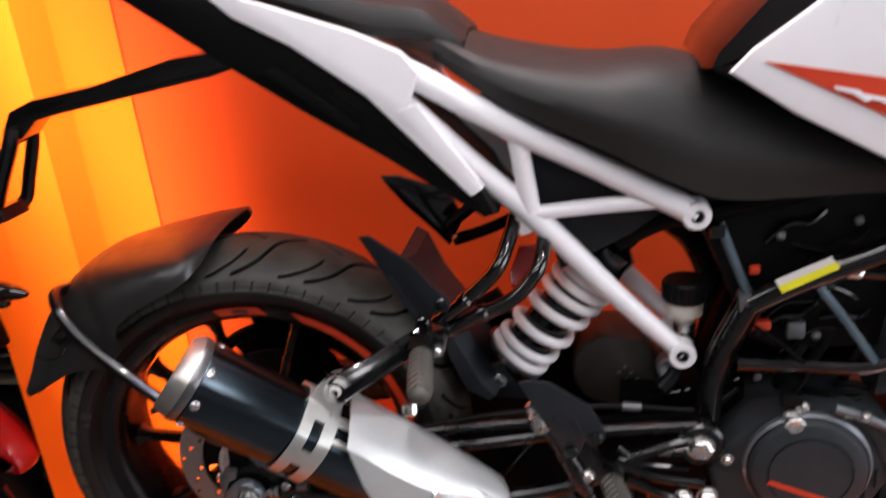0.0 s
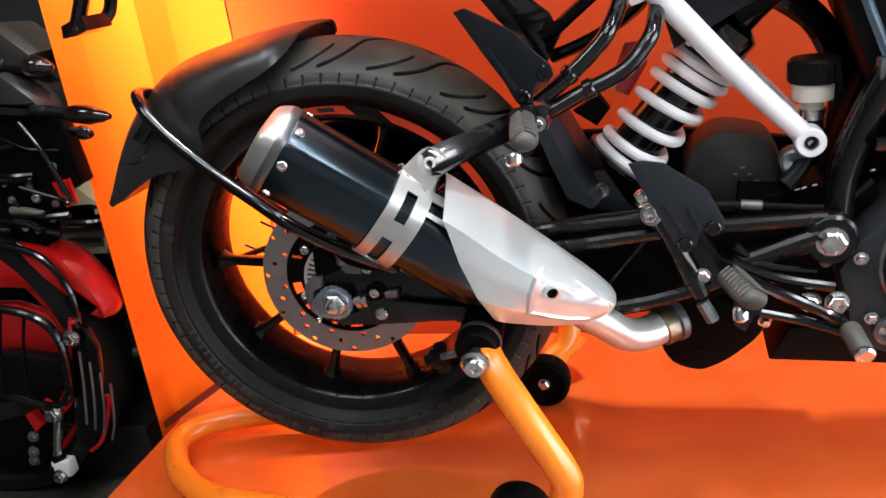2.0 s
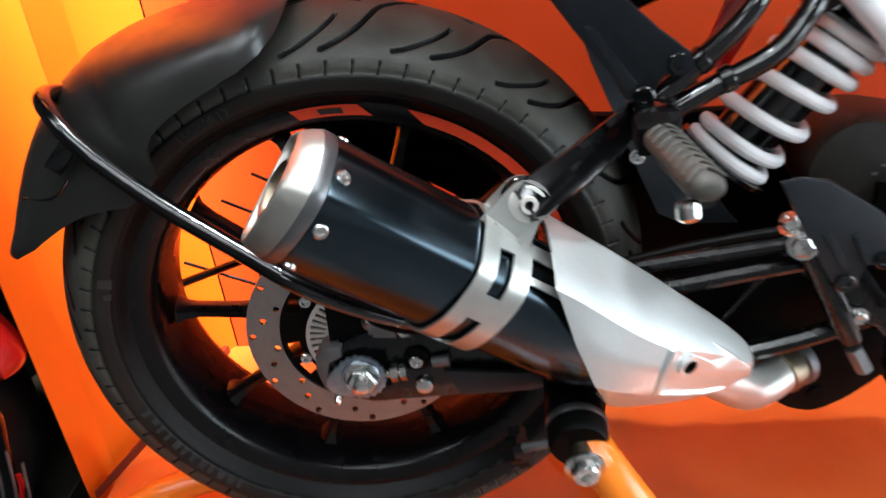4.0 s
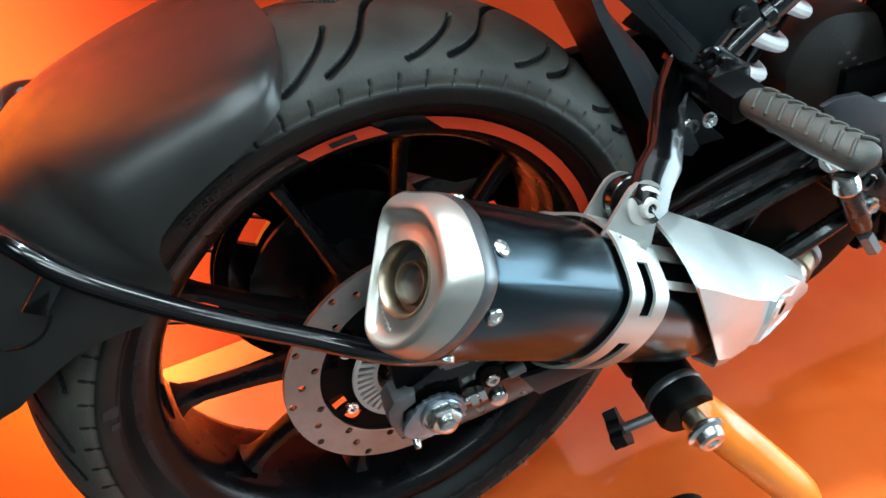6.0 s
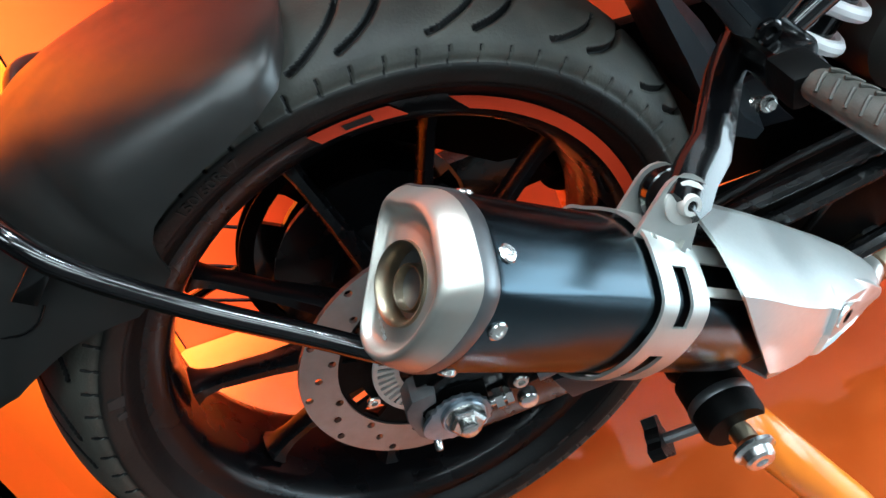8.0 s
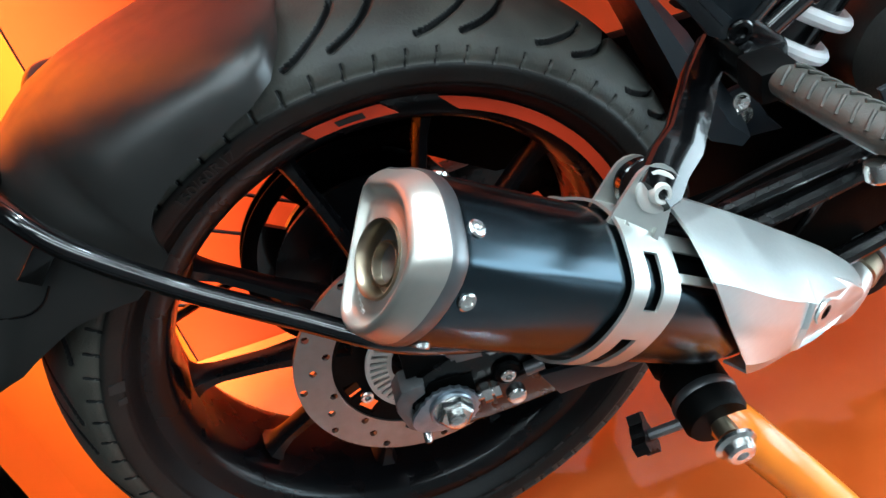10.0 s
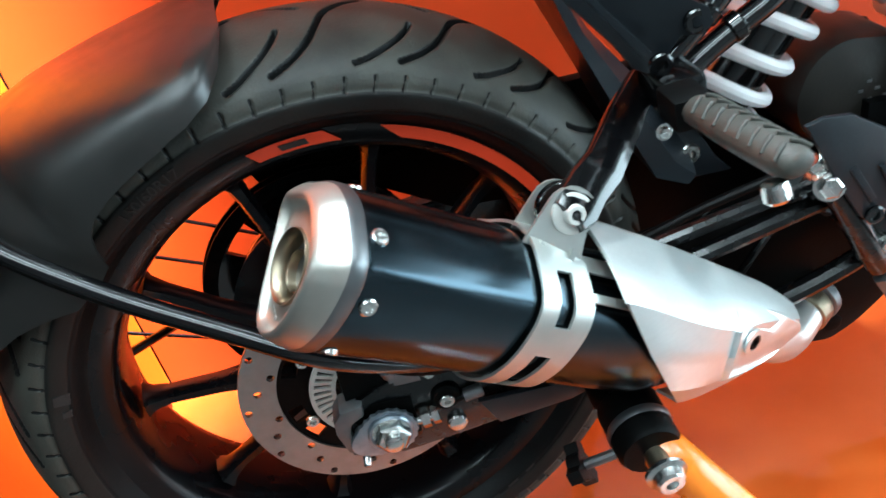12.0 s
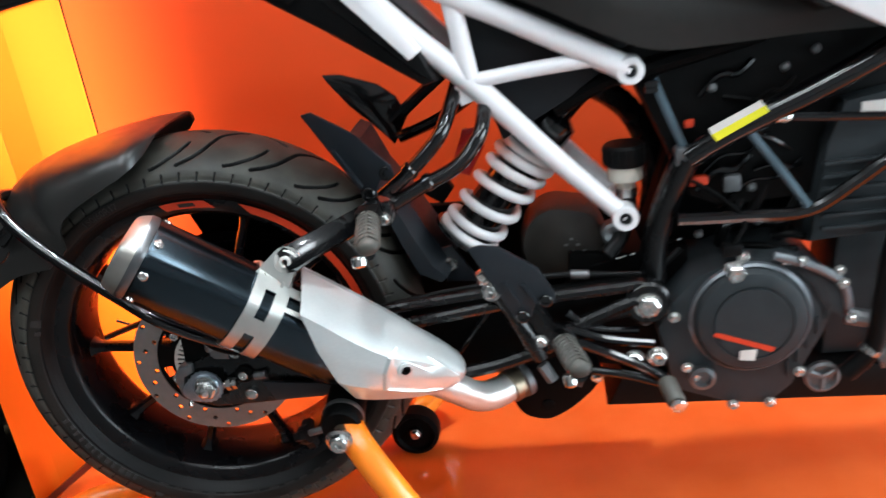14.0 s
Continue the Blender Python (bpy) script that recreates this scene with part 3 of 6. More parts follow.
# -- axle, adjuster and swing arm
SW = [(-0.030, 0.340), (-0.026, 0.358), (-0.014, 0.372), (0.02, 0.384), (0.10, 0.378), (0.20, 0.388), (0.235, 0.390), (0.235, 0.320), (0.20, 0.308), (0.155, 0.306), (0.11, 0.303), (0.06, 0.302), (0.01, 0.303), (-0.018, 0.312), (-0.030, 0.325)]
arm = part("swing_arm", slab(SW, -0.150, -0.112, 0.004, lean=0.05), SWING, bike, "black cast swing arm")
part("axle_slot", slab([(-0.028, 0.343), (-0.022, 0.358), (-0.004, 0.366), (0.03, 0.362), (0.03, 0.322), (-0.005, 0.318), (-0.028, 0.325)], -0.1545, -0.150, 0.002), DEEPBLACK, arm)
FORK = [(-0.0086, 0.3728), (-0.028, 0.3705), (-0.0355, 0.362), (-0.0370, 0.348), (-0.0330, 0.328), (-0.0230, 0.318), (-0.0105, 0.316), (-0.0105, 0.327), (-0.0205, 0.332), (-0.0250, 0.346), (-0.0225, 0.355), (-0.0101, 0.3610)]
arm_end = part("arm_end", slab(FORK, -0.161, -0.134, 0.0035), DULLSTEEL, arm, "dull grey forked end of the swing arm")
part("end_bolt", cap_screw((-0.0165, -0.150, 0.342), r=0.0068, h=0.008), DULLSTEEL, arm_end)
serr = []
for k in range(60):
    a = 2 * math.pi * k / 60
    lobe = max(0.0, math.cos(a - radians(196))) ** 6 * 0.0105
    r = 0.0225 + lobe + (0.0014 if k % 3 == 1 and lobe < 0.004 else 0)
    serr.append((0.005 + r * math.cos(a) * 1.04, 0.341 + r * math.sin(a)))
plate_ = part("adjuster_plate", slab(serr, -0.1655, -0.1615, 0.0008), ZINC, arm, "blue-grey notched chain adjuster plate")
part("adjuster_ring", turned([(0.0165, 0), (0.0190, 0.0), (0.0190, 0.0030), (0.0178, 0.0042), (0.0165, 0.0042)], (0.0065, -0.1655, 0.342), seg=36, closed=True), ZINC, plate_)
part("adjuster_pin", turned([(0.0001, 0), (0.0035, 0), (0.0035, 0.007), (0.0024, 0.009), (0.0001, 0.009)], (-0.0200, -0.162, 0.320), (-0.1, -1, -0.6), 14), STEEL, plate_)
part("axle_nut", hex_bolt((0.0075, -0.1640, 0.341), r=0.0150, h=0.012, washer=1.12, tip=0.007), STEEL, arm, "zinc axle nut with the axle end")
part("adjuster_bolt", turned([(0.0042, 0), (0.0042, 0.024), (0.0001, 0.024)], (0.022, -0.160, 0.3400), (1, 0, 0.05), 14), STEEL, arm)
part("adjuster_nut", turned([(0.0001, 0), (0.0088, 0), (0.0088, 0.0065), (0.0001, 0.0065)], (0.0335, -0.160, 0.3406), (1, 0, 0.05), 6), STEEL, arm, smooth=False)
part("adjuster_head", turned([(0.0001, 0), (0.0080, 0), (0.0080, 0.0055), (0.0001, 0.0055)], (0.0425, -0.160, 0.3410), (1, 0, 0.05), 6), STEEL, arm, smooth=False)
part("arm_boss", turned([(0.0125, 0), (0.0125, 0.005), (0.0105, 0.007), (0.0001, 0.007)], (0.0575, -0.150, 0.3505), seg=24), DEEPBLACK, arm)
part("arm_screw", cap_screw((0.0575, -0.157, 0.3505), r=0.0066, h=0.004), STEEL, arm)
part("arm_screw", cap_screw((0.0605, -0.151, 0.3190), r=0.0085, h=0.005, socket=False), STEEL, arm)
part("arm_stub", turned([(0.0001, 0), (0.0058, 0), (0.0058, 0.016), (0.0001, 0.016)], (0.072, -0.155, 0.3470), (1, 0, 0.1), 14), DULLSTEEL, arm)
part("arm_stub_rod", turned([(0.0001, 0), (0.0036, 0), (0.0036, 0.018), (0.0001, 0.018)], (0.056, -0.155, 0.3454), (1, 0, 0.1), 12), DEEPBLACK, arm)
part("arm_fin", slab([(0.082, 0.340), (0.17, 0.328), (0.19, 0.316), (0.16, 0.309), (0.095, 0.310)], -0.158, -0.151, 0.003, lean=0.05), PLASTIC_BLUE, arm, "dark fin on the swing arm")
part("upper_chord", tube([(0.20, -0.130, 0.384), (0.293, -0.122, 0.390), (0.433, -0.108, 0.400), (0.590, -0.098, 0.404)], 0.0085, 10), SWING, arm)
part("chord_rail", tube([(0.22, -0.122, 0.408), (0.304, -0.115, 0.413), (0.40, -0.105, 0.416)], 0.007, 10), SWING, arm)
part("diagonal_strut", tube([(0.592, -0.102, 0.384), (0.573, -0.103, 0.383), (0.505, -0.105, 0.359), (0.455, -0.108, 0.346)], 0.0095, 10), SWING, arm)
part("lower_chord", tube([(0.20, -0.128, 0.312), (0.347, -0.112, 0.304), (0.458, -0.106, 0.328), (0.53, -0.10, 0.362), (0.59, -0.098, 0.372)], 0.0095, 10), SWING, arm)
# added dark sheet that keeps the wall from showing through the open arm
part("arm_backing", slab([(0.2, 0.385), (0.59, 0.405), (0.61, 0.38), (0.59, 0.34), (0.45, 0.290), (0.34, 0.272), (0.22, 0.285)], -0.075, -0.06, 0.002), DEEPBLACK, arm)
for x0, z0, x1, z1 in ((0.25, 0.395, 0.33, 0.31), (0.33, 0.31, 0.40, 0.395), (0.40, 0.395, 0.455, 0.34)):
    part("arm_rib", tube([(x0, -0.085, z0), (x1, -0.085, z1)], 0.004, 8, smooth=False), SWING, arm)
part("pivot_boss", turned([(0.030, 0), (0.030, 0.016), (0.026, 0.020), (0.02, 0.020)], (0.594, -0.088, 0.380), seg=32), SWING, arm)
part("pivot_bolt", hex_bolt((0.594, -0.108, 0.380), r=0.0148, h=0.012, washer=1.18), STEEL, arm, "large bright swing arm pivot bolt")
part("swing_arm_far", slab([(-0.05, 0.335), (0.0, 0.378), (0.58, 0.41), (0.60, 0.37), (0.0, 0.305)], 0.112, 0.140, 0.004), SWING, bike)
part("caliper", box((0.015, -0.150, 0.388), (0.105, -0.105, 0.442), 0.008), DEEPBLACK, bike, "black rear brake caliper")
part("caliper_bridge", box((0.030, -0.154, 0.404), (0.085, -0.149, 0.432), 0.003), DEEPBLACK, bike)
part("caliper_bracket", slab([(-0.022, 0.372), (-0.020, 0.408), (0.004, 0.416), (0.020, 0.408), (0.020, 0.374)], -0.150, -0.114, 0.003), DEEPBLACK, bike, "black caliper mounting block")
part("bracket_tab", slab([(0.016, 0.376), (0.018, 0.390), (0.040, 0.388), (0.042, 0.374)], -0.153, -0.150, 0.001), DULLSTEEL, bike, "dull grey bracket tab")
part("hose_fitting", turned([(0.0001, 0), (0.006, 0), (0.006, 0.006), (0.004, 0.007), (0.004, 0.020), (0.0001, 0.020)], (0.020, -0.154, 0.390), (-0.25, -0.1, 1), 12), DULLSTEEL, bike)
part("bracket_bolt", hex_bolt((0.050, -0.152, 0.381), r=0.005, h=0.006), STEEL, bike)
part("brake_hose", tube([(0.015, -0.156, 0.410), (0.030, -0.160, 0.396), (0.065, -0.158, 0.384), (0.12, -0.150, 0.384), (0.20, -0.138, 0.392)], 0.0042, 8), DEEPBLACK, bike, "thin black brake hose")
part("caliper_bolt", hex_bolt((0.005, -0.138, 0.418), (-0.4, -1, 0.2), r=0.007, h=0.007), STEEL, bike)
part("caliper_bolt", hex_bolt((0.022, -0.152, 0.399), (0, -1, 0.3), r=0.006, h=0.008), STEEL, bike)

# -- muffler
H0 = V3((-0.013, -0.255, 0.563))
HD = V3((0.81, 0.25, -0.53)).normalized()
HU = (V3((0, 0, 1)) - HD * HD.z).normalized()
HV = HD.cross(HU)
MD = (HD - HU * 0.125).normalized()
MU = (HU + HD * 0.125).normalized()
MV = HV
M0 = H0 + HU * 0.020 + HV * 0.014
SECTION = [(-0.0550, 0.0280), (-0.0380, 0.0390), (-0.0140, 0.0475), (0.0080, 0.0450), (0.0270, 0.0330), (0.0372, 0.0243), (0.0408, 0.0190), (0.0422, 0.0120), (0.0420, 0.0040), (0.0385, -0.0110), (0.0315, -0.0270), (0.0180, -0.0440),
           (-0.0020, -0.0545), (-0.0190, -0.0540), (-0.0290, -0.0430), (-0.0430, -0.0090)]


def on_shield(s, v, u):
    return H0 + HD * s + HV * v + HU * u


def on_muffler(s, v, u):
    return M0 + MD * s + MV * v + MU * u


def section(s, k=1.0, grow=0.0, dv=0.0, du=0.0, steps=4, lean=0.0):
    out = []
    for q in spline([(v, 0, u) for v, u in SECTION], steps, True):
        n = V3((q.x, 0, q.z)).normalized() * grow
        out.append(on_muffler(s - lean * (0.0018 + 0.085 * q.x), q.x * k + n.x + dv, q.z * k + n.z + du))
    return out


muffler = part("muffler", loft([section(0.025, 0.985), section(0.028, 1.0), section(0.10), section(0.24), section(0.285, 0.985), section(0.310, 0.86), section(0.335, 0.62), section(0.37, 0.40)]), SATIN, bike,
               "satin black muffler sleeve", angle=45)
part("end_band", loft([section(0.014, 1.0), section(0.016, 1.016), section(0.0230, 1.016), section(0.0245, 1.0)]), BAND, muffler, "grey band behind the end cap")
OV, OU = -0.0090, -0.0060
cap = [section(0.019, 1.013), section(0.0160, 1.011, lean=0.05), section(0.0145, 0.998, lean=0.1)]
for depth, k, drift in ((0.0125, 0.986, 0.10), (0.0098, 0.966, 0.25), (0.0068, 0.938, 0.45), (0.0036, 0.902, 0.66), (0.0016, 0.868, 0.84), (0.0007, 0.836, 0.96), (0.0010, 0.806, 1.04), (0.0026, 0.778, 1.1), (0.0050, 0.748, 1.15), (0.0068, 0.71, 1.2), (0.0074, 0.64, 1.2)):
    cap.append(section(depth, k, dv=-0.0045 * drift, du=-0.0035 * drift, lean=min(1.0, 1.15 - depth / 0.0125)))
ring = []
for q in spline([(v, 0, u) for v, u in SECTION], 4, True):
    a = math.atan2(q.z - OU, q.x - OV)
    ring.append(on_muffler(0.0035, OV + 0.0228 * math.cos(a), OU + 0.0228 * math.sin(a)))
cap.append(ring)
end_cap = part("end_cap", loft(cap, cap=False), CAPMETAL, muffler, "brushed silver muffler end cap", angle=80)
for k in range(5):
    part("etched_mark", box((-0.0016, -0.0010, -0.0003), (0.0016, 0.0010, 0.0003), 0.0), BRUSHED, end_cap, smooth=False).matrix_basis = Matrix.Translation(on_muffler(0.0056, -0.020 + 0.0030 * k, -0.0300 - 0.0022 * k)) @ frame_to(-MD)
at = on_muffler(0.005, OV, OU)
part("outlet_ring", turned([(0.0224, -0.003), (0.0238, 0.001), (0.0230, 0.0030), (0.0214, 0.0022), (0.0200, -0.004), (0.0196, -0.016)], at, -MD, 40, ends=False), OUTLET, end_cap, "bronzed recessed outlet ring", angle=60)
part("outlet_cup", turned([(0.0198, -0.012), (0.0192, -0.050), (0.0001, -0.051)], at, -MD, 40, ends=False), DEEPBLACK, end_cap, "black inside of the outlet")
part("outlet_pipe", turned([(0.0134, -0.049), (0.0134, -0.004), (0.0130, -0.003), (0.0122, -0.003), (0.0118, -0.004), (0.0118, -0.010)], at - MU * 0.002, -MD, 32, ends=False), OUTLET, end_cap, "thin-walled outlet pipe")
part("pipe_bore", turned([(0.01175, -0.0095), (0.01165, -0.048), (0.0001, -0.0485)], at - MU * 0.002, -MD, 28, ends=False), DEEPBLACK, end_cap, "black pipe bore")
for v, u in ((0.0262, 0.0340), (0.0416, -0.0020), (0.0190, -0.0428), (-0.0240, 0.0445)):
    n = (MV * v + MU * u).normalized()
    part("rivet", turned([(0.0056, -0.002), (0.0056, 0.0008), (0.0046, 0.0018), (0.0026, 0.0020), (0.0022, 0.0010), (0.0001, 0.0008)], on_muffler(0.0325, v, u), n, 18), STEEL, muffler)

# strap with windows round the muffler
base = spline([(v, 0, u) for v, u in SECTION], 6, True)
full = len(base)


def strap_points(s, grow):
    return [on_muffler(s, q.x + V3((q.x, 0, q.z)).normalized().x * grow, q.z + V3((q.x, 0, q.z)).normalized().z * grow) for q in base]


S_ROWS = (0.146, 0.1600, 0.1730, 0.189)
grid = [strap_points(s, 0.0028) for s in S_ROWS]
bm = bmesh.new()
vs = [[bm.verts.new(q) for q in row] for row in grid]
for r in range(3):
    for k in range(full):
        if r == 1 and (23 <= k < 46 or 55 <= k < 70):
            continue
        bm.faces.new((vs[r][k], vs[r][(k + 1) % full], vs[r + 1][(k + 1) % full], vs[r + 1][k]))
strap = part("muffler_strap", thicken(bm, -0.0022), STRAPM, muffler, "brushed silver strap with slots round the muffler", angle=50)
# two short fingers that reach under the heat shield
for k0, k1 in ((19, 22), (27, 30)):
    rows = [[strap_points(s, 0.003)[k] for k in range(k0, k1 + 1)] for s in (0.187, 0.200, 0.226)]
    part("strap_finger", thicken(loft(rows, closed=False, cap=False), -0.002), STRAPM, muffler)
CL = V3((0.1739, -0.2306, 0.5327))
ear_n = V3((0.16, -0.95, 0.25)).normalized()
ear_x = MD - ear_n * MD.dot(ear_n)
ear_x.normalize()
ear_y = ear_n.cross(ear_x)
if ear_y.z < 0:
    ear_y = -ear_y


def ear(outline, depth, thick):
    bm = bmesh.new()
    lo = [bm.verts.new(CL + ear_x * a + ear_y * b + ear_n * depth) for a, b in outline]
    hi = [bm.verts.new(CL + ear_x * a + ear_y * b + ear_n * (depth + thick)) for a, b in outline]
    bm.faces.new(lo)
    bm.faces.new(hi[::-1])
    n = len(lo)
    for i in range(n):
        bm.faces.new((lo[i], lo[(i + 1) % n], hi[(i + 1) % n], hi[i]))
    return bm


EAR = [(-0.024, -0.052), (-0.026, -0.03)] + [(0.0176 * math.cos(radians(a)), 0.0176 * math.sin(radians(a))) for a in range(170, -31, -20)] + [(0.018, -0.03), (0.022, -0.052)]
part("strap_ear", ear(EAR, -0.012, 0.003), STRAPM, muffler, "rounded silver mounting ear")
part("strap_ear", ear(EAR, -0.040, 0.003), STRAPM, muffler, "rounded silver mounting ear")
part("mount_bush", turned([(0.015, -0.036), (0.0175, -0.03), (0.0175, -0.018), (0.015, -0.013)], CL, ear_n, 28), DEEPBLACK, muffler, "black rubber mounting bush")
part("mount_bolt", cap_screw(CL - ear_n * 0.0065, ear_n, r=0.0072, h=0.007), RINGMETAL, muffler, "bright mounting bolt with washer")
part("mount_washer", turned([(0.0001, 0), (0.0140, 0), (0.0140, 0.0020), (0.0122, 0.0030), (0.0001, 0.0030)], CL - ear_n * 0.009, ear_n, 28), RINGMETAL, muffler)
for a in (-0.014, 0.009):
    part("ear_gusset", ear([(a - 0.004, -0.046), (a + 0.004, -0.046), (a + 0.002, -0.024), (a - 0.001, -0.022)], -0.009, 0.004), STRAPM, muffler)


# heat shield
SHIELD_ROWS = [((0.199, 0.006, 0.064), (0.207, 0.067, 0.030), (0.243, 0.069, -0.007), (0.280, 0.064, -0.038), (0.314, 0.046, -0.060)),
               ((0.225, 0.005, 0.060), (0.233, 0.067, 0.026), (0.262, 0.069, -0.008), (0.293, 0.064, -0.038), (0.322, 0.046, -0.059)),
               ((0.275, 0.004, 0.052), (0.280, 0.065, 0.016), (0.298, 0.066, -0.010), (0.317, 0.061, -0.036), (0.335, 0.045, -0.056)),
               ((0.327, 0.003, 0.0425), (0.325, 0.061, 0.010), (0.330, 0.062, -0.010), (0.338, 0.056, -0.033), (0.350, 0.043, -0.052)),
               ((0.365, 0.002, 0.0345), (0.365, 0.051, 0.012), (0.366, 0.053, -0.008), (0.370, 0.049, -0.028), (0.375, 0.039, -0.045)),
               ((0.405, 0.002, 0.0265), (0.405, 0.041, 0.011), (0.405, 0.043, -0.004), (0.405, 0.040, -0.020), (0.405, 0.033, -0.034)),
               ((0.432, 0.002, 0.0190), (0.434, 0.032, 0.008), (0.434, 0.034, -0.001), (0.432, 0.031, -0.010), (0.428, 0.026, -0.022)),
               ((0.438, 0.002, 0.0160), (0.441, 0.026, 0.006), (0.441, 0.027, 0.000), (0.439, 0.025, -0.008), (0.436, 0.020, -0.018))]


def shield_v(q, u):
    """How far the shield stands out at a place along it and a height."""
    cols = []
    for row in SHIELD_ROWS:
        us = [r[2] for r in row][::-1]
        cols.append((float(np.interp(u, us, [r[0] for r in row][::-1])), float(np.interp(u, us, [r[1] for r in row][::-1]))))
    return float(np.interp(q, [c[0] for c in cols], [c[1] for c in cols]))


def shield():
    """Rails from the rear edge forwards: top edge, crease, two on the lower side, under edge."""
    rows = SHIELD_ROWS
    rings = []
    for row in rows:
        ring = [on_shield(*row[0]) - HV * 0.018 - HU * 0.002]
        for i, (p, q) in enumerate(zip(row[:-1], row[1:])):
            for k in range(4):
                t = k / 4
                bulge = 0.003 * math.sin(math.pi * t) if i == 0 else 0.0
                ring.append(on_shield(*(a + (b - a) * t for a, b in zip(p, q))) + (HV + HU) * bulge)
        ring.append(on_shield(*row[-1]))
        ring.append(on_shield(*row[-1]) - HV * 0.022 - HU * 0.004)
        rings.append(ring)
    fine = list(zip(*[spline(col, 3) for col in zip(*rings)]))
    return thicken(loft(fine, closed=False, cap=False), 0.0022)


hs = part("heat_shield", shield(), BRUSHED, bike, "brushed silver heat shield over the exhaust", angle=24)
POCKET = [(0.3370, 0.0250), (0.3270, 0.0090), (0.3290, -0.0120), (0.3402, -0.0360), (0.3700, -0.0335), (0.3950, -0.0300), (0.4230, -0.0200), (0.4370, -0.0020), (0.4300, 0.0060), (0.4050, 0.0140), (0.3700, 0.0205)]
bm = bmesh.new()
loops = []
for shrink, proud, drop in ((1.06, -0.003, 0.0), (1.0, 0.0022, 0.0), (0.955, 0.0042, 0.0), (0.92, 0.0042, 0.0), (0.66, 0.0006, 0.0060), (0.45, 0.0003, 0.0062)):
    loop = []
    for (q0, u0), (q1, u1) in zip(POCKET, POCKET[1:] + POCKET[:1]):
        for t in (0.0, 0.5):
            q, u = 0.373 + (q0 + (q1 - q0) * t - 0.373) * shrink - drop * 0.6, -0.004 + (u0 + (u1 - u0) * t + 0.004) * shrink - drop
            loop.append(bm.verts.new(on_shield(q, shield_v(q, u), u) + (HV * 0.9 + HU * 0.3).normalized() * proud))
    loops.append(loop)
n = len(loops[0])
for p, q in zip(loops[:-1], loops[1:]):
    for i in range(n):
        bm.faces.new((p[i], p[(i + 1) % n], q[(i + 1) % n], q[i]))
part("shield_boss", bm, BRUSHED, hs, "raised rim of the shield's screw pocket", angle=22)
sn = (HV * 0.97 + HD * 0.22).normalized()
SBOLT = on_shield(0.3545, 0.0560, -0.001)
part("boss_screw", cap_screw(SBOLT - sn * 0.001, sn, 0.0062, 0.004), DEEPBLACK, hs, "dark sunk screw")
part("boss_washer", turned([(0.0065, 0), (0.0105, 0), (0.0105, 0.0024), (0.0065, 0.003)], SBOLT, sn, 24, closed=True), BRUSHED, hs)

# exhaust pipe and catalyst box
pipe = part("exhaust_pipe", tube([(0.290, -0.180, 0.348), (0.333, -0.153, 0.307), (0.361, -0.124, 0.273), (0.385, -0.104, 0.264), (0.412, -0.080, 0.266)], [0.0195, 0.0200, 0.0205, 0.0208, 0.0208], 24), PIPEM, bike, "bare bright exhaust pipe")
pd = V3((0.8, 0.55, 0.15)).normalized()
part("pipe_clamp", turned([(0.0215, -0.010), (0.0245, -0.008), (0.0245, 0.007), (0.0225, 0.010)], (0.408, -0.084, 0.265), pd, 32), OUTLET, pipe, "brown-tinted pipe clamp")
part("pipe_collar", turned([(0.023, 0.009), (0.0265, 0.011), (0.0265, 0.019), (0.024, 0.022)], (0.408, -0.084, 0.265), pd, 32), DULLSTEEL, pipe)
CAT = [(0.398, 0.224), (0.404, 0.262), (0.430, 0.288), (0.50, 0.290), (0.528, 0.262), (0.528, 0.234), (0.498, 0.204), (0.472, 0.187), (0.446, 0.179), (0.412, 0.192)]
catbox = part("catalyst_box", slab(CAT, -0.058, 0.10, 0.022, curve=3), DEEPBLACK, bike, "heat-black exhaust collector box", angle=50)
part("collector_screw", turned([(0.010, 0), (0.010, 0.004), (0.0075, 0.005), (0.0001, 0.004)], (0.4512, -0.056, 0.2093), seg=18), DEEPBLACK, catbox)
part("collector_nut", hex_bolt((0.5216, -0.120, 0.2873), (0.2, -1, -0.2), r=0.006, h=0.008), STEEL, bike)
# -- rear hugger mudguard with its stay
# stations: angle about the axle, radius of the top, reach of the near side, radius of the near lower edge
HUG = [(91.5, 0.319, 0.070, 0.3150), (93, 0.3215, 0.105, 0.2985), (95, 0.323, 0.130, 0.2880), (98, 0.325, 0.138, 0.2790), (102, 0.326, 0.141, 0.2730), (107, 0.329, 0.142, 0.2690), (113, 0.335, 0.143, 0.2650), (117, 0.340, 0.144, 0.2610),
       (119.5, 0.344, 0.144, 0.2540), (121, 0.3465, 0.144, 0.2450), (122.5, 0.3485, 0.144, 0.2320), (126, 0.353, 0.144, 0.2290), (133, 0.3560, 0.143, 0.2320), (138, 0.3545, 0.142, 0.2500), (142, 0.352, 0.141, 0.2640),
       (148, 0.3465, 0.140, 0.2800), (153, 0.341, 0.138, 0.2940), (157, 0.338, 0.131, 0.3120), (159.5, 0.342, 0.105, 0.3280), (162, 0.348, 0.060, 0.3440)]


def hugger_point(th, top, reach, low, f):
    """The shell at an angle about the axle; f runs from the near lower edge over the top to the far one."""
    c, up = math.cos(f), math.sin(f)
    y = -(reach if c > 0 else min(reach, 0.100)) * math.copysign(abs(c) ** 0.72, c)
    r = low + (top - low) * up ** float(np.interp(th, [100, 125], [0.62, 0.90]))
    x = r * math.cos(radians(th)) - 0.0175 + 0.12 * max(0.0, -y) * max(0.0, (100 - th) / 10)
    return (x, y, AZ + 0.001 + r * math.sin(radians(th)))


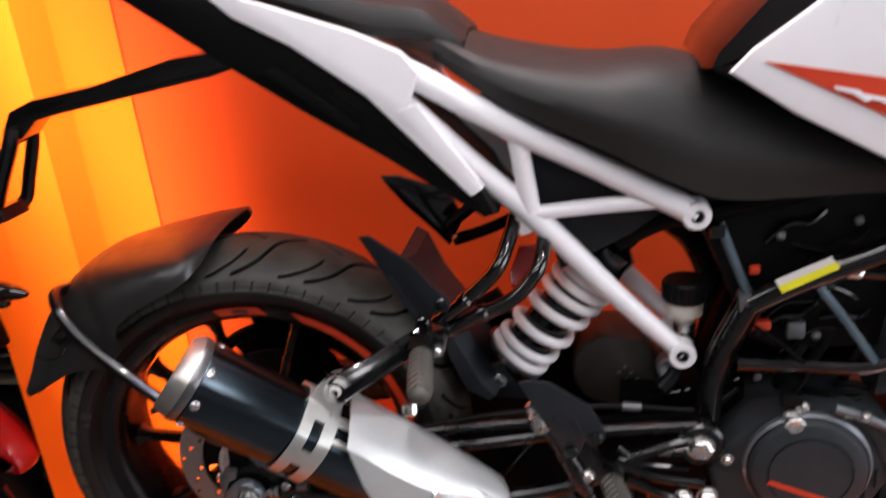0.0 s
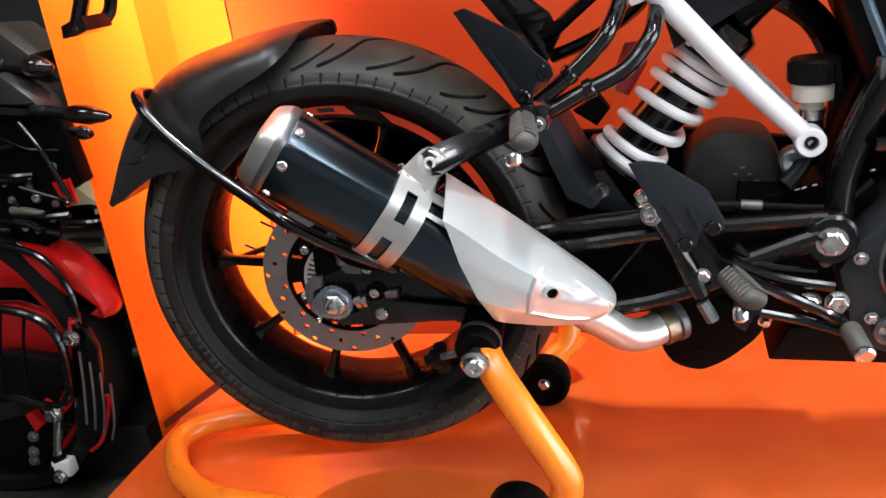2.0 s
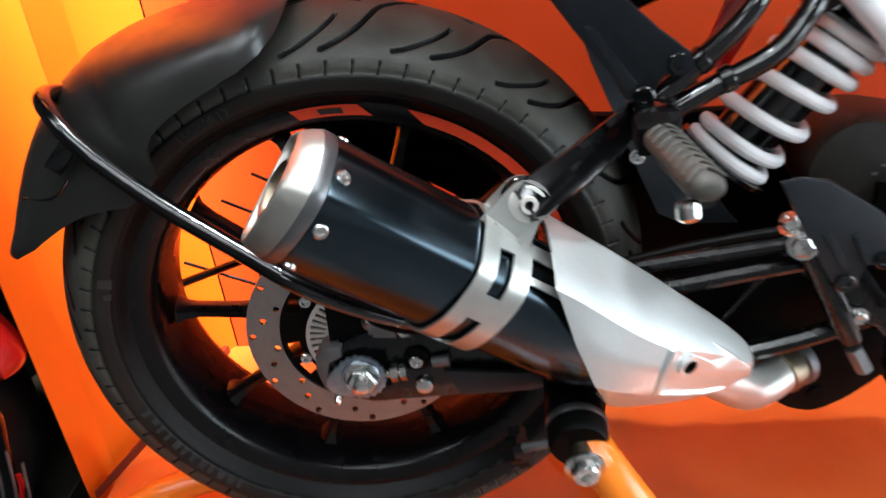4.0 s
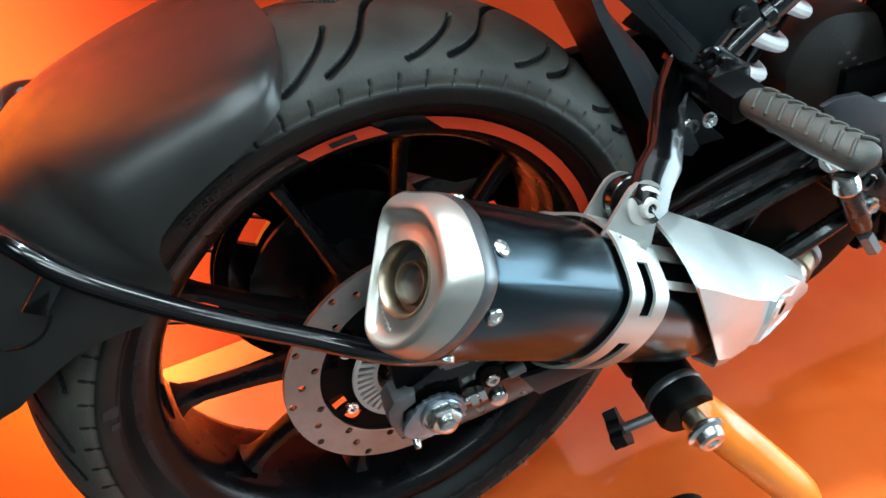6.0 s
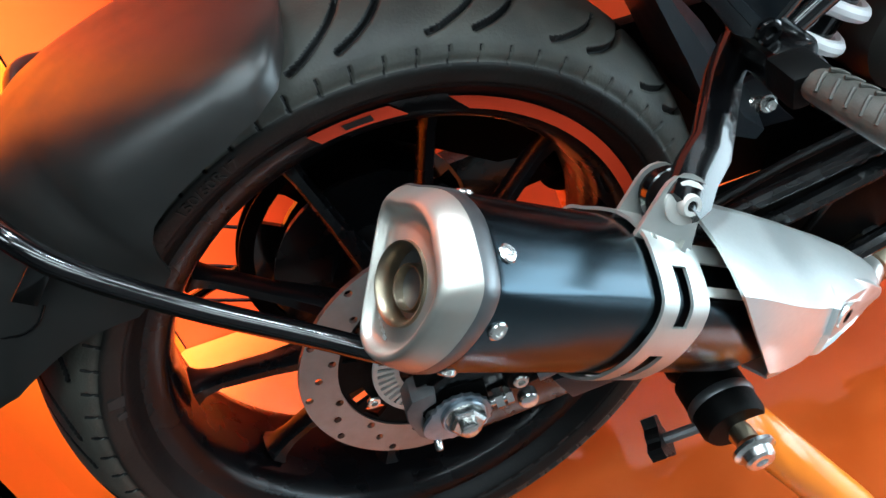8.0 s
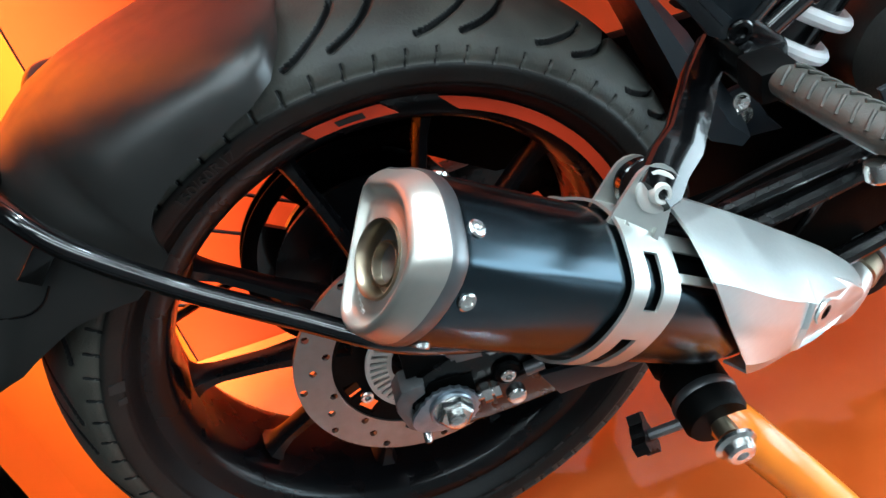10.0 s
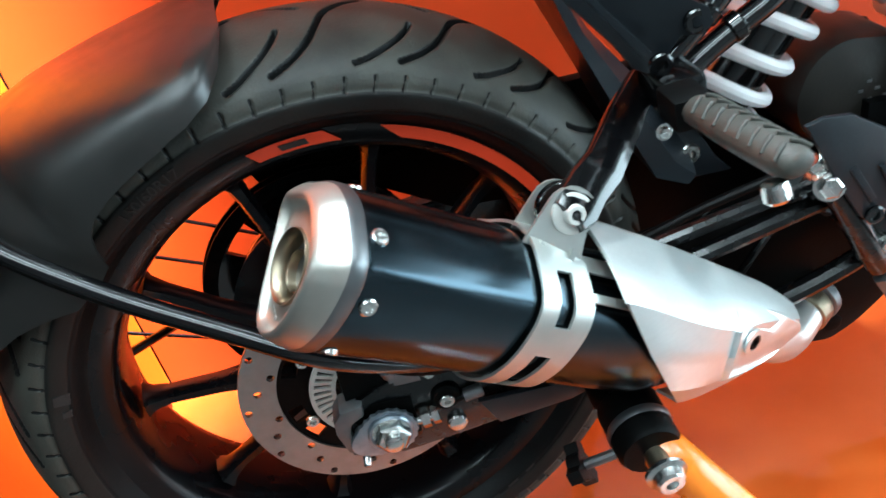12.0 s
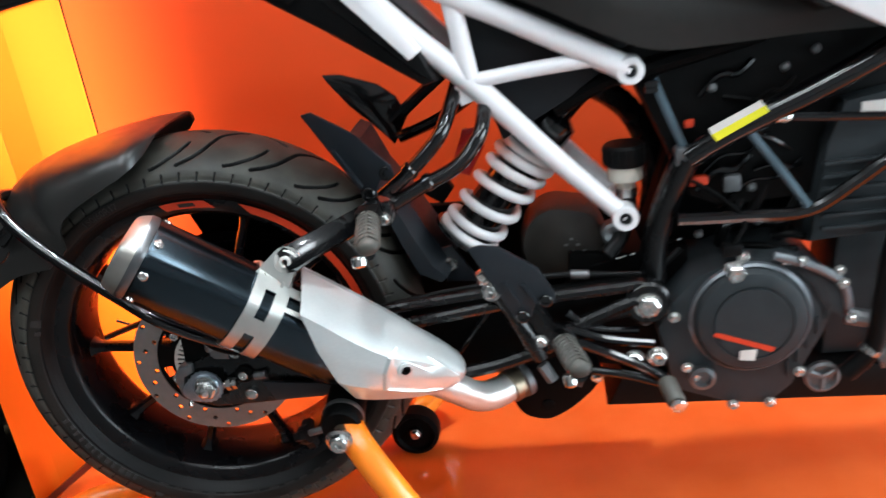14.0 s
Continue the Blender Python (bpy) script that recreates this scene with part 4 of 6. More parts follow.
shell = []
for i in range(len(HUG) - 1):
    for t in (0.0, 0.5):
        st = [a + (b - a) * t for a, b in zip(HUG[i], HUG[i + 1])]
        shell.append([hugger_point(*st, math.pi * k / 28) for k in range(29)])
shell.append([hugger_point(*HUG[-1], math.pi * k / 28) for k in range(29)])
hugger = part("rear_mudguard", thicken(loft(shell, closed=False, cap=False), 0.003), HUGGERP, bike, "matt black rear hugger mudguard", angle=50)
ridge = []
for th, f in ((146.0, 0.62), (142.5, 0.34), (139.5, 0.30), (136.5, 0.36)):
    st = [float(np.interp(th, [h[0] for h in HUG], [h[k] for h in HUG])) for k in range(4)]
    ridge.append(V3(hugger_point(*st, f)) + V3((0, -0.0004, 0)))
part("moulded_ridge", tube(ridge, 0.0011, 6, 3), GLOSS, hugger, "fine moulded line on the mudguard's tail")
STAY = [(0.0874, -0.150, 0.379), (0.0481, -0.175, 0.4096), (0.0136, -0.190, 0.4353), (-0.0216, -0.198, 0.4624), (-0.0682, -0.183, 0.4886), (-0.1380, -0.165, 0.5335), (-0.1925, -0.153, 0.5800), (-0.2205, -0.136, 0.6080), (-0.2400, -0.105, 0.6170), (-0.2430, -0.055, 0.6060), (-0.2430, 0.0, 0.6010)]
stay = STAY + [(x, -y * 0.8, z) for x, y, z in STAY[-2:2:-1]]
part("mudguard_stay", tube(stay, 0.0082, 12, 5), GLOSS, bike, "gloss black tubular stay round the mudguard")
part("stay_bracket", slab([(-0.236, 0.568), (-0.209, 0.593), (-0.199, 0.583), (-0.224, 0.558)], -0.149, -0.138, 0.002), GLOSS, hugger)
# inner chain-side guard behind the footrest bracket
fin = []
for xl, zl, xr, zr in ((0.222, 0.625, 0.238, 0.618), (0.236, 0.577, 0.258, 0.567), (0.264, 0.503, 0.290, 0.518), (0.275, 0.470, 0.309, 0.478), (0.293, 0.424, 0.329, 0.440), (0.322, 0.408, 0.338, 0.418)):
    fin.append([(xl, -0.040, zl), (xl + (xr - xl) * 0.55, -0.038, zl + (zr - zl) * 0.55), (xr, -0.012, zr), (xr, 0.075, zr), (xl, 0.080, zl)])
guard = part("inner_mudguard", loft(fin), PLASTIC_BLUE, bike, "slate black inner mudguard", angle=20)
part("guard_tab", slab([(0.322, 0.447), (0.340, 0.450), (0.350, 0.434), (0.362, 0.410), (0.376, 0.392), (0.326, 0.396)], -0.012, -0.004, 0.002), PLASTIC_BLUE, bike)
part("guard_screw", cap_screw((0.3344, -0.012, 0.4239), r=0.0105, h=0.007), STEEL, bike)

# -- shock absorber
SH0, SH1 = V3((0.356, 0.0, 0.452)), V3((0.487, 0.0, 0.5995))
sd = (SH1 - SH0).normalized()
shock = part("shock_absorber", turned([(0.020, 0.0), (0.032, 0.006), (0.032, 0.02), (0.0300, 0.03), (0.0300, 0.10), (0.030, 0.104), (0.030, 0.16), (0.034, 0.17), (0.034, 0.215), (0.018, 0.225), (0.018, 0.26)], SH0, sd, 28), GLOSS, bike, "black shock absorber body")
coil = []
side = V3((0, 1, 0))
other = sd.cross(side)
for k in range(170):
    n = -1.30 + 7.15 * k / 169
    run_s = float(np.interp(n, [-1.3, -0.8, 0, 1, 2, 3, 4, 5, 5.85], [0.014, 0.018, 0.034, 0.065, 0.101, 0.128, 0.147, 0.162, 0.176]))
    a = math.pi * (1 + 2 * n)
    coil.append(SH0 + sd * run_s + (side * math.cos(a) + other * math.sin(a)) * 0.0385)
part("coil_spring", tube(coil, 0.0068, 10, smooth=False), SPRINGW, shock, "white coil spring")
part("spring_seat", turned([(0.030, 0.004), (0.050, 0.006), (0.050, 0.011), (0.030, 0.013)], SH0, sd, 32), GLOSS, shock)
# red plate and dark box behind the shock
part("red_flap", slab([(0.3533, 0.5613), (0.3557, 0.539), (0.3719, 0.5317), (0.3973, 0.5719), (0.3926, 0.600), (0.37, 0.60)], 0.045, 0.052, 0.002), RED, bike, "dark red plate behind the shock")
# reaches past the guard itself as added dark backing against the bright wall
part("chain_guard_backing", slab([(-0.085, 0.520), (-0.04, 0.555), (0.08, 0.560), (0.18, 0.515), (0.22, 0.485), (0.26, 0.480), (0.44, 0.472), (0.58, 0.450), (0.60, 0.25), (0.32, 0.25), (0.27, 0.29), (0.24, 0.36), (0.12, 0.375), (0.04, 0.430), (-0.06, 0.455)], 0.094, 0.112, 0.006), DEEPBLACK, bike, "black chain guard enlarged into a dark backing behind the wheel")
part("spring_lug", slab([(0.300, 0.520), (0.335, 0.540), (0.348, 0.520), (0.330, 0.498)], 0.03, 0.05, 0.003), DEEPBLACK, bike)
cover = part("sprocket_cover", slab([(0.436, 0.430), (0.448, 0.472), (0.478, 0.492), (0.514, 0.488), (0.542, 0.474), (0.562, 0.415), (0.553, 0.388), (0.464, 0.390)], -0.02, 0.07, 0.014, curve=3), BROWNRUB, bike, "dark moulded box behind the swing arm", angle=50)
for k, (x, z) in enumerate(((0.506, 0.446), (0.514, 0.437), (0.522, 0.428), (0.530, 0.419), (0.498, 0.438), (0.506, 0.428), (0.514, 0.419))):
    part("cover_mark", box((x - 0.0024, -0.0210, z - 0.0014), (x + 0.0024, -0.0195, z + 0.0014), 0.0004), DULLSTEEL, cover)
part("brake_hose", tube([(0.12, -0.12, 0.398), (0.242, -0.10, 0.405), (0.338, -0.085, 0.413), (0.475, -0.07, 0.416), (0.572, -0.062, 0.405), (0.61, -0.062, 0.407), (0.645, -0.055, 0.432)], 0.0045, 10), PLASTIC, bike, "black rubber brake hose")
part("hose_clip", turned([(0.0065, -0.012), (0.0065, 0.012)], (0.512, -0.067, 0.413), (1, 0, -0.1), 12), DULLSTEEL, bike)
wire_line = [(0.530, -0.05, 0.4166), (0.592, -0.05, 0.4298), (0.622, -0.05, 0.437), (0.6502, -0.045, 0.4438)]
wire = part("brake_wire", tube(wire_line, 0.0013, 6), DEEPBLACK, bike, "thin dark cable with bright ferrules")
for x, z in ((0.565, 0.4240), (0.572, 0.4256), (0.584, 0.4281), (0.610, 0.4340), (0.645, 0.4426)):
    part("ferrule", turned([(0.0001, -0.004), (0.0021, -0.003), (0.0021, 0.003), (0.0001, 0.004)], (x, -0.0495, z), (0.97, 0, 0.23), 8), STEEL, wire)
part("sensor_wire", tube([(0.312, -0.06, 0.365), (0.32, -0.07, 0.39), (0.345, -0.07, 0.405)], 0.0012, 6), DULLSTEEL, bike)

# brake fluid reservoir
res = part("brake_reservoir", turned([(0.012, -0.055), (0.0125, -0.024), (0.0225, -0.020), (0.0235, 0.0), (0.022, 0.003)], (0.5836, -0.022, 0.545), (0.02, 0, 1), 32), BOTTLE, bike, "milky brake fluid reservoir")
part("reservoir_cap", turned([(0.0262, 0.0), (0.0275, 0.002), (0.0275, 0.025), (0.025, 0.028), (0.0001, 0.0285)], (0.5836, -0.022, 0.545), (0.02, 0, 1), 40), PLASTIC, res, "black ribbed reservoir cap")
for k in range(20):
    a = 2 * math.pi * k / 20
    part("cap_rib", box((0.5836 + 0.0275 * math.cos(a) - 0.0011, -0.022 + 0.0275 * math.sin(a) - 0.0011, 0.548), (0.5836 + 0.0275 * math.cos(a) + 0.0011, -0.022 + 0.0275 * math.sin(a) + 0.0011, 0.569), 0), PLASTIC, res, smooth=False)
part("hose_clamp", turned([(0.0145, -0.006), (0.0145, 0.006)], (0.5836, -0.022, 0.508), (0.02, 0, 1), 20), STEEL, res)
part("reservoir_hose", tube([(0.5836, -0.022, 0.512), (0.584, -0.03, 0.48), (0.57, -0.04, 0.45), (0.55, -0.05, 0.43)], 0.011, 12), PLASTIC, res)

# -- passenger footrest bracket, hanger and peg
bracket = part("footrest_bracket", box((0.262, -0.166, 0.541), (0.294, -0.106, 0.572), 0.006), GLOSS, bike, "gloss black passenger footrest bracket")
part("bracket_tube", tube([(0.268, -0.125, 0.560), (0.310, -0.118, 0.589), (0.348, -0.112, 0.621), (0.365, -0.100, 0.644), (0.384, -0.030, 0.690)], 0.0095, 12), GLOSS, bracket)
part("bracket_tube", tube([(0.285, -0.125, 0.553), (0.325, -0.118, 0.571), (0.371, -0.112, 0.590), (0.394, -0.104, 0.610), (0.409, -0.090, 0.633), (0.416, -0.020, 0.676)], 0.0095, 12), GLOSS, bracket)
for x, z, d in ((0.316, 0.594, (0.6, 0, 0.5)), (0.337, 0.577, (0.8, 0, 0.35))):
    part("tube_collar", turned([(0.0095, -0.006), (0.0115, -0.004), (0.0115, 0.004), (0.0095, 0.006)], (x, -0.117, z), d, 18), GLOSS, bracket)
across, face = V3((-0.49, 0.38, 0.78)), V3((0.42, -0.62, 0.56)).normalized()
arm_rings = []
for q, w in (((0.170, -0.228, 0.532), 0.013), ((0.178, -0.222, 0.534), 0.0165), ((0.190, -0.208, 0.537), 0.0160), ((0.206, -0.195, 0.5405), 0.0155), ((0.2426, -0.140, 0.5436), 0.0150), ((0.252, -0.128, 0.547), 0.0135), ((0.268, -0.112, 0.553), 0.013)):
    arm_rings.append([V3(q) + across * w * e + face * h for e, h in ((-1, -0.006), (-1, -0.001), (-0.9, 0.0022), (-0.5, 0.0034), (0, 0.0040), (0.5, 0.0034), (0.9, 0.0022), (1, -0.001), (1, -0.006), (0.8, -0.003), (-0.8, -0.003))])
part("hanger_arm", loft(arm_rings), GLOSS, bracket, "gloss black pressed muffler hanger", angle=40)
part("hanger_eye", turned([(0.016, -0.004), (0.0185, -0.002), (0.0185, 0.004), (0.016, 0.006)], CL - ear_n * 0.026, ear_n, 24), GLOSS, bracket)
part("bracket_screw", hex_bolt((0.284, -0.166, 0.552), r=0.0065, h=0.007), STEEL, bracket)
PG = [(0.185, 0.673), (0.201, 0.677), (0.259, 0.650), (0.281, 0.629), (0.301, 0.613), (0.304, 0.602), (0.297, 0.594), (0.284, 0.594), (0.277, 0.583), (0.276, 0.574), (0.266, 0.567), (0.254, 0.573), (0.243, 0.593), (0.219, 0.625)]
pil = part("heel_guard", slab(PG, -0.135, -0.129, 0.0022, lean=-0.55), PLASTIC_BLUE, bike, "slate black passenger heel guard")
part("guard_ridge", slab([(0.226, 0.633), (0.232, 0.632), (0.262, 0.590), (0.257, 0.585)], -0.141, -0.136, 0.0015, lean=-0.55), PLASTIC_BLUE, pil)
part("guard_screw", cap_screw((0.2933, -0.151, 0.604), r=0.0088, h=0.004), GLOSS, pil)
part("guard_screw", cap_screw((0.2670, -0.149, 0.5795), r=0.0088, h=0.004), GLOSS, pil)
far_pil = part("heel_guard_far", slab([(0.158, 0.683), (0.186, 0.680), (0.238, 0.657), (0.262, 0.635), (0.276, 0.603), (0.250, 0.560), (0.230, 0.586), (0.190, 0.632), (0.166, 0.668)], 0.16, 0.167, 0.002, lean=0.2), GLOSS, bike, "black far-side heel guard")
part("bracket_tube_far", tube([(0.255, 0.15, 0.60), (0.30, 0.14, 0.635), (0.36, 0.11, 0.68), (0.39, 0.09, 0.70)], 0.0095, 10), GLOSS, far_pil)
part("bracket_tube_far", tube([(0.262, 0.15, 0.575), (0.33, 0.14, 0.60), (0.39, 0.11, 0.64), (0.41, 0.09, 0.68)], 0.0095, 10), GLOSS, far_pil)


def footpeg(name, root, tip, r, parent, nubs):
    """A tapered peg with a ribbed rubber top and an end knob."""
    root, tip = V3(root), V3(tip)
    d = (tip - root).normalized()
    up = (V3((0, 0, 1)) - d * d.z).normalized()
    sdv = d.cross(up)
    length = (tip - root).length
    rings = []
    for t, k in ((0.0, 0.75), (0.06, 0.95), (0.5, 1.05), (0.88, 1.0), (0.97, 0.8), (1.0, 0.5)):
        c = root + d * length * t
        rings.append([c + (sdv * math.cos(a) * 1.15 + up * math.sin(a) * 0.85) * r * k for a in (2 * math.pi * j / 16 for j in range(16))])
    peg = part(name, loft(rings), PEG, parent, "grey ribbed rubber footrest", angle=60)
    part("peg_base", tube([root - up * r * 0.62, (root + tip) / 2 - up * r * 0.66, tip - up * r * 0.60 - d * length * 0.06], r * 0.62, 10), GLOSS, peg, "black metal peg under the rubber")
    for i in range(nubs):
        t = 0.10 + 0.78 * i / (nubs - 1)
        for sgn in (-1, 1):
            c = root + d * length * t + up * r * 0.86
            a = c + sdv * r * 0.15 * sgn + up * r * 0.10
            b = c + sdv * r * 1.0 * sgn - up * r * 0.42 + d * length * 0.045
            part("rib", tube([a, (a + b) / 2 + up * r * 0.09, b], r * 0.115, 6, 3), PEG, peg)
    return peg, d, up


peg, pd_, pu_ = footpeg("passenger_footpeg", (0.2715, -0.194, 0.5640), (0.2890, -0.2945, 0.5620), 0.0122, bike, 8)
part("peg_mount", box((0.256, -0.198, 0.549), (0.283, -0.164, 0.572), 0.004), DEEPBLACK, bike)
part("peg_end_bolt", turned([(0.0075, 0), (0.0085, 0.004), (0.0085, 0.010), (0.006, 0.0125), (0.0001, 0.013)], (0.2756, -0.2877, 0.5530), (0.1, -0.25, -1), 18), STEEL, peg)
part("peg_mount_bolt", hex_bolt((0.2596, -0.164, 0.536), (0, -1, 0.2), r=0.0045, h=0.005), STEEL, bike)

# -- rider footrest, heel guard and brake pedal
HG = [(0.376, 0.494), (0.392, 0.4965), (0.414, 0.492), (0.460, 0.458), (0.478, 0.421), (0.476, 0.409), (0.464, 0.405), (0.452, 0.411), (0.446, 0.393), (0.434, 0.387), (0.423, 0.396), (0.396, 0.450)]
heel = part("rider_heel_guard", slab(HG, -0.142, -0.136, 0.0022, lean=0.05), PLASTIC_BLUE, bike, "slate black rider heel guard")
part("guard_ridge", slab([(0.412, 0.444), (0.418, 0.446), (0.436, 0.412), (0.431, 0.408)], -0.145, -0.141, 0.0012), PLASTIC_BLUE, heel)
part("guard_ridge", slab([(0.437, 0.440), (0.442, 0.441), (0.455, 0.412), (0.450, 0.411)], -0.145, -0.141, 0.0012), PLASTIC_BLUE, heel)
part("guard_screw", cap_screw((0.4655, -0.141, 0.4135), r=0.0085, h=0.003), GLOSS, heel)
part("guard_screw", cap_screw((0.4345, -0.143, 0.3950), r=0.0085, h=0.003), GLOSS, heel)
hanger = part("rider_footrest_hanger", slab([(0.430, 0.400), (0.452, 0.408), (0.474, 0.372), (0.492, 0.362), (0.506, 0.335), (0.512, 0.300), (0.500, 0.276), (0.486, 0.286), (0.486, 0.318), (0.472, 0.336), (0.456, 0.345)], -0.130, -0.112, 0.004), SWING, bike, "black cast footrest hanger")
part("master_cylinder", tube([(0.398, -0.128, 0.437), (0.418, -0.128, 0.400), (0.440, -0.128, 0.352), (0.452, -0.128, 0.325)], [0.009, 0.011, 0.012, 0.0095], 14), SWING, bike, "black brake master cylinder")
part("banjo_bolt", hex_bolt((0.392, -0.130, 0.446), (-0.45, -0.2, 0.85), r=0.0085, h=0.013), STEEL, bike, "bright banjo bolts")
part("banjo_bolt", hex_bolt((0.399, -0.137, 0.431), (-0.3, -1, 0.3), r=0.0095, h=0.010), STEEL, bike)
part("pushrod_nut", turned([(0.008, 0), (0.008, 0.026), (0.0001, 0.026)], (0.452, -0.132, 0.318), (0.45, -0.1, -0.88), 6), DULLSTEEL, bike, smooth=False)
part("hanger_bolt", hex_bolt((0.453, -0.131, 0.352), r=0.007, h=0.007), STEEL, bike)
rider_peg, a_, b_ = footpeg("rider_footpeg", (0.481, -0.150, 0.360), (0.500, -0.255, 0.374), 0.0130, bike, 8)
part("peg_end_bolt", turned([(0.0065, 0), (0.008, 0.003), (0.008, 0.013), (0.0055, 0.016), (0.0001, 0.0165)], (0.486, -0.232, 0.359), (0.1, -0.2, -1), 16), STEEL, rider_peg)
pedal = part("brake_pedal", tube([(0.500, -0.130, 0.345), (0.545, -0.128, 0.322), (0.590, -0.140, 0.302), (0.612, -0.160, 0.293)], 0.0068, 10), GLOSS, bike, "black brake pedal with two bars")
part("pedal_bar", tube([(0.515, -0.130, 0.303), (0.56, -0.130, 0.292), (0.603, -0.142, 0.283)], 0.006, 10), GLOSS, pedal)
part("pedal_toe", turned([(0.0105, 0), (0.0115, 0.003), (0.0115, 0.036), (0.010, 0.040), (0.0001, 0.041)], (0.606, -0.160, 0.296), (0.18, -1, -0.25), 18), PEG, pedal, "knurled grey pedal tip")
part("pedal_toe_cap", turned([(0.0108, 0), (0.0108, 0.003), (0.008, 0.005), (0.0001, 0.005)], (0.6135, -0.2005, 0.2858), (0.18, -1, -0.25), 18), STEEL, pedal)
part("link_bar", tube([(0.485, -0.116, 0.362), (0.535, -0.112, 0.338), (0.598, -0.105, 0.322)], 0.007, 10), GLOSS, bike)
part("link_bar", tube([(0.49, -0.110, 0.380), (0.52, -0.105, 0.352), (0.58, -0.095, 0.338)], 0.0055, 10), GLOSS, bike)
part("pivot_nut", hex_bolt((0.603, -0.098, 0.300), r=0.0115, h=0.014, washer=1.2), STEEL, bike, "bright hanger bolt")
part("pivot_nut", hex_bolt((0.572, -0.110, 0.306), r=0.0095, h=0.010), STEEL, bike)
part("pivot_nut", hex_bolt((0.592, -0.085, 0.345), r=0.005, h=0.006), DULLSTEEL, bike)
# -- white trellis subframe and tail
for side in (-1, 1):
    far = side > 0
    nm = "subframe_far" if far else "subframe"

    def yy(y):
        return y * -side
    sub = part(nm, tube([(0.577, yy(-0.050), 0.483), (0.50, yy(-0.056), 0.566), (0.402, yy(-0.062), 0.680), (0.330, yy(-0.075), 0.755), (0.262, yy(-0.095), 0.836)], [0.0122, 0.0135, 0.0150, 0.0155, 0.0155], 14), WHITE, bike, "white steel trellis subframe tubes")
    part("upper_rail", tube([(0.592, yy(-0.068), 0.676), (0.483, yy(-0.074), 0.740), (0.381, yy(-0.082), 0.798), (0.275, yy(-0.095), 0.868), (0.20, yy(-0.10), 0.905)], 0.0155, 14), WHITE, sub)
    part("upright_strut", tube([(0.389, yy(-0.076), 0.785), (0.399, yy(-0.066), 0.690)], 0.0125, 12, smooth=False), WHITE, sub)
    part("cross_strut", tube([(0.395, yy(-0.066), 0.684), (0.47, yy(-0.068), 0.690), (0.552, yy(-0.070), 0.694)], 0.0095, 12), WHITE, sub)
    for x, y, z in ((0.577, -0.050, 0.483), (0.592, -0.068, 0.676)):
        part("mount_eye", turned([(0.0155, -0.015), (0.0170, -0.013), (0.0170, 0.013), (0.0155, 0.015), (0.0090, 0.015), (0.0085, 0.011), (0.0001, 0.011)], (x, yy(y), z), (0, side, 0), 28), WHITE, sub)
        part("mount_screw", cap_screw((x, yy(y - 0.010), z), (0, side, 0), r=0.0075, h=0.005), GLOSS, sub, "dark recessed mounting screw")
    part("node_gusset", slab([(0.375, 0.672), (0.392, 0.705), (0.415, 0.690), (0.410, 0.662), (0.385, 0.655)], yy(-0.060) - 0.006, yy(-0.060) + 0.006, 0.003), WHITE, sub)
part("frame_bush", turned([(0.0165, 0), (0.0165, 0.02), (0.013, 0.022), (0.005, 0.02), (0.0001, 0.016)], (0.562, -0.025, 0.456), seg=20), DULLSTEEL, bike, "dull grey bolt under the frame eye")

TAIL = [(0.040, 0.985), (0.110, 0.963), (0.220, 0.922), (0.273, 0.896), (0.290, 0.872), (0.276, 0.838), (0.350, 0.735), (0.336, 0.727), (0.226, 0.850), (0.144, 0.912), (0.080, 0.948)]
tail = part("tail_panel", slab(TAIL, -0.118, -0.104, 0.004, lean=-0.06), WHITE, bike, "white tail side panel")
part("panel_screw", cap_screw((0.243, -0.117, 0.889), r=0.004, h=0.002), DULLSTEEL, tail)
part("panel_mark", slab([(0.075, 0.968), (0.110, 0.955), (0.160, 0.940), (0.105, 0.962)], -0.1115, -0.110, 0.0, lean=-0.06), STICKER, tail, "thin orange flash")
part("tail_panel_far", slab(TAIL, 0.104, 0.118, 0.004, lean=0.06), WHITE, bike, "white tail side panel")
part("tail_undertray", slab([(-0.10, 1.01), (-0.061, 0.980), (0.073, 0.880), (0.144, 0.830), (0.237, 0.768), (0.345, 0.690), (0.362, 0.694), (0.345, 0.735), (0.226, 0.855), (0.13, 0.925), (0.02, 0.99)], -0.100, 0.100, 0.012), PLASTIC, bike, "matt black tail undertray")
part("undertray_rib", slab([(0.10, 0.885), (0.118, 0.890), (0.215, 0.812), (0.203, 0.806)], -0.108, -0.100, 0.003), PLASTIC, bike)
part("lower_tail_strip", slab([(0.262, 0.832), (0.285, 0.838), (0.352, 0.738), (0.340, 0.728)], -0.124, -0.116, 0.002), WHITE, bike)

# number plate carrier
carrier = part("plate_carrier", slab([(0.03, 0.905), (-0.05, 0.900), (-0.172, 0.873), (-0.262, 0.862), (-0.300, 0.848), (-0.319, 0.818), (-0.308, 0.801), (-0.286, 0.812), (-0.262, 0.833), (-0.222, 0.840), (-0.158, 0.849), (0.0, 0.872), (0.05, 0.885)], -0.022, 0.022, 0.006), GLOSS, bike, "gloss black number plate carrier arm")
part("plate_leg", tube([(-0.298, -0.024, 0.825), (-0.306, -0.030, 0.800), (-0.334, -0.030, 0.752), (-0.358, -0.030, 0.708)], 0.0105, 10), GLOSS, carrier)
part("plate_leg", tube([(-0.300, 0.024, 0.825), (-0.311, 0.030, 0.798), (-0.333, 0.030, 0.746), (-0.345, 0.026, 0.714), (-0.358, 0.010, 0.702)], 0.0095, 10), GLOSS, carrier)
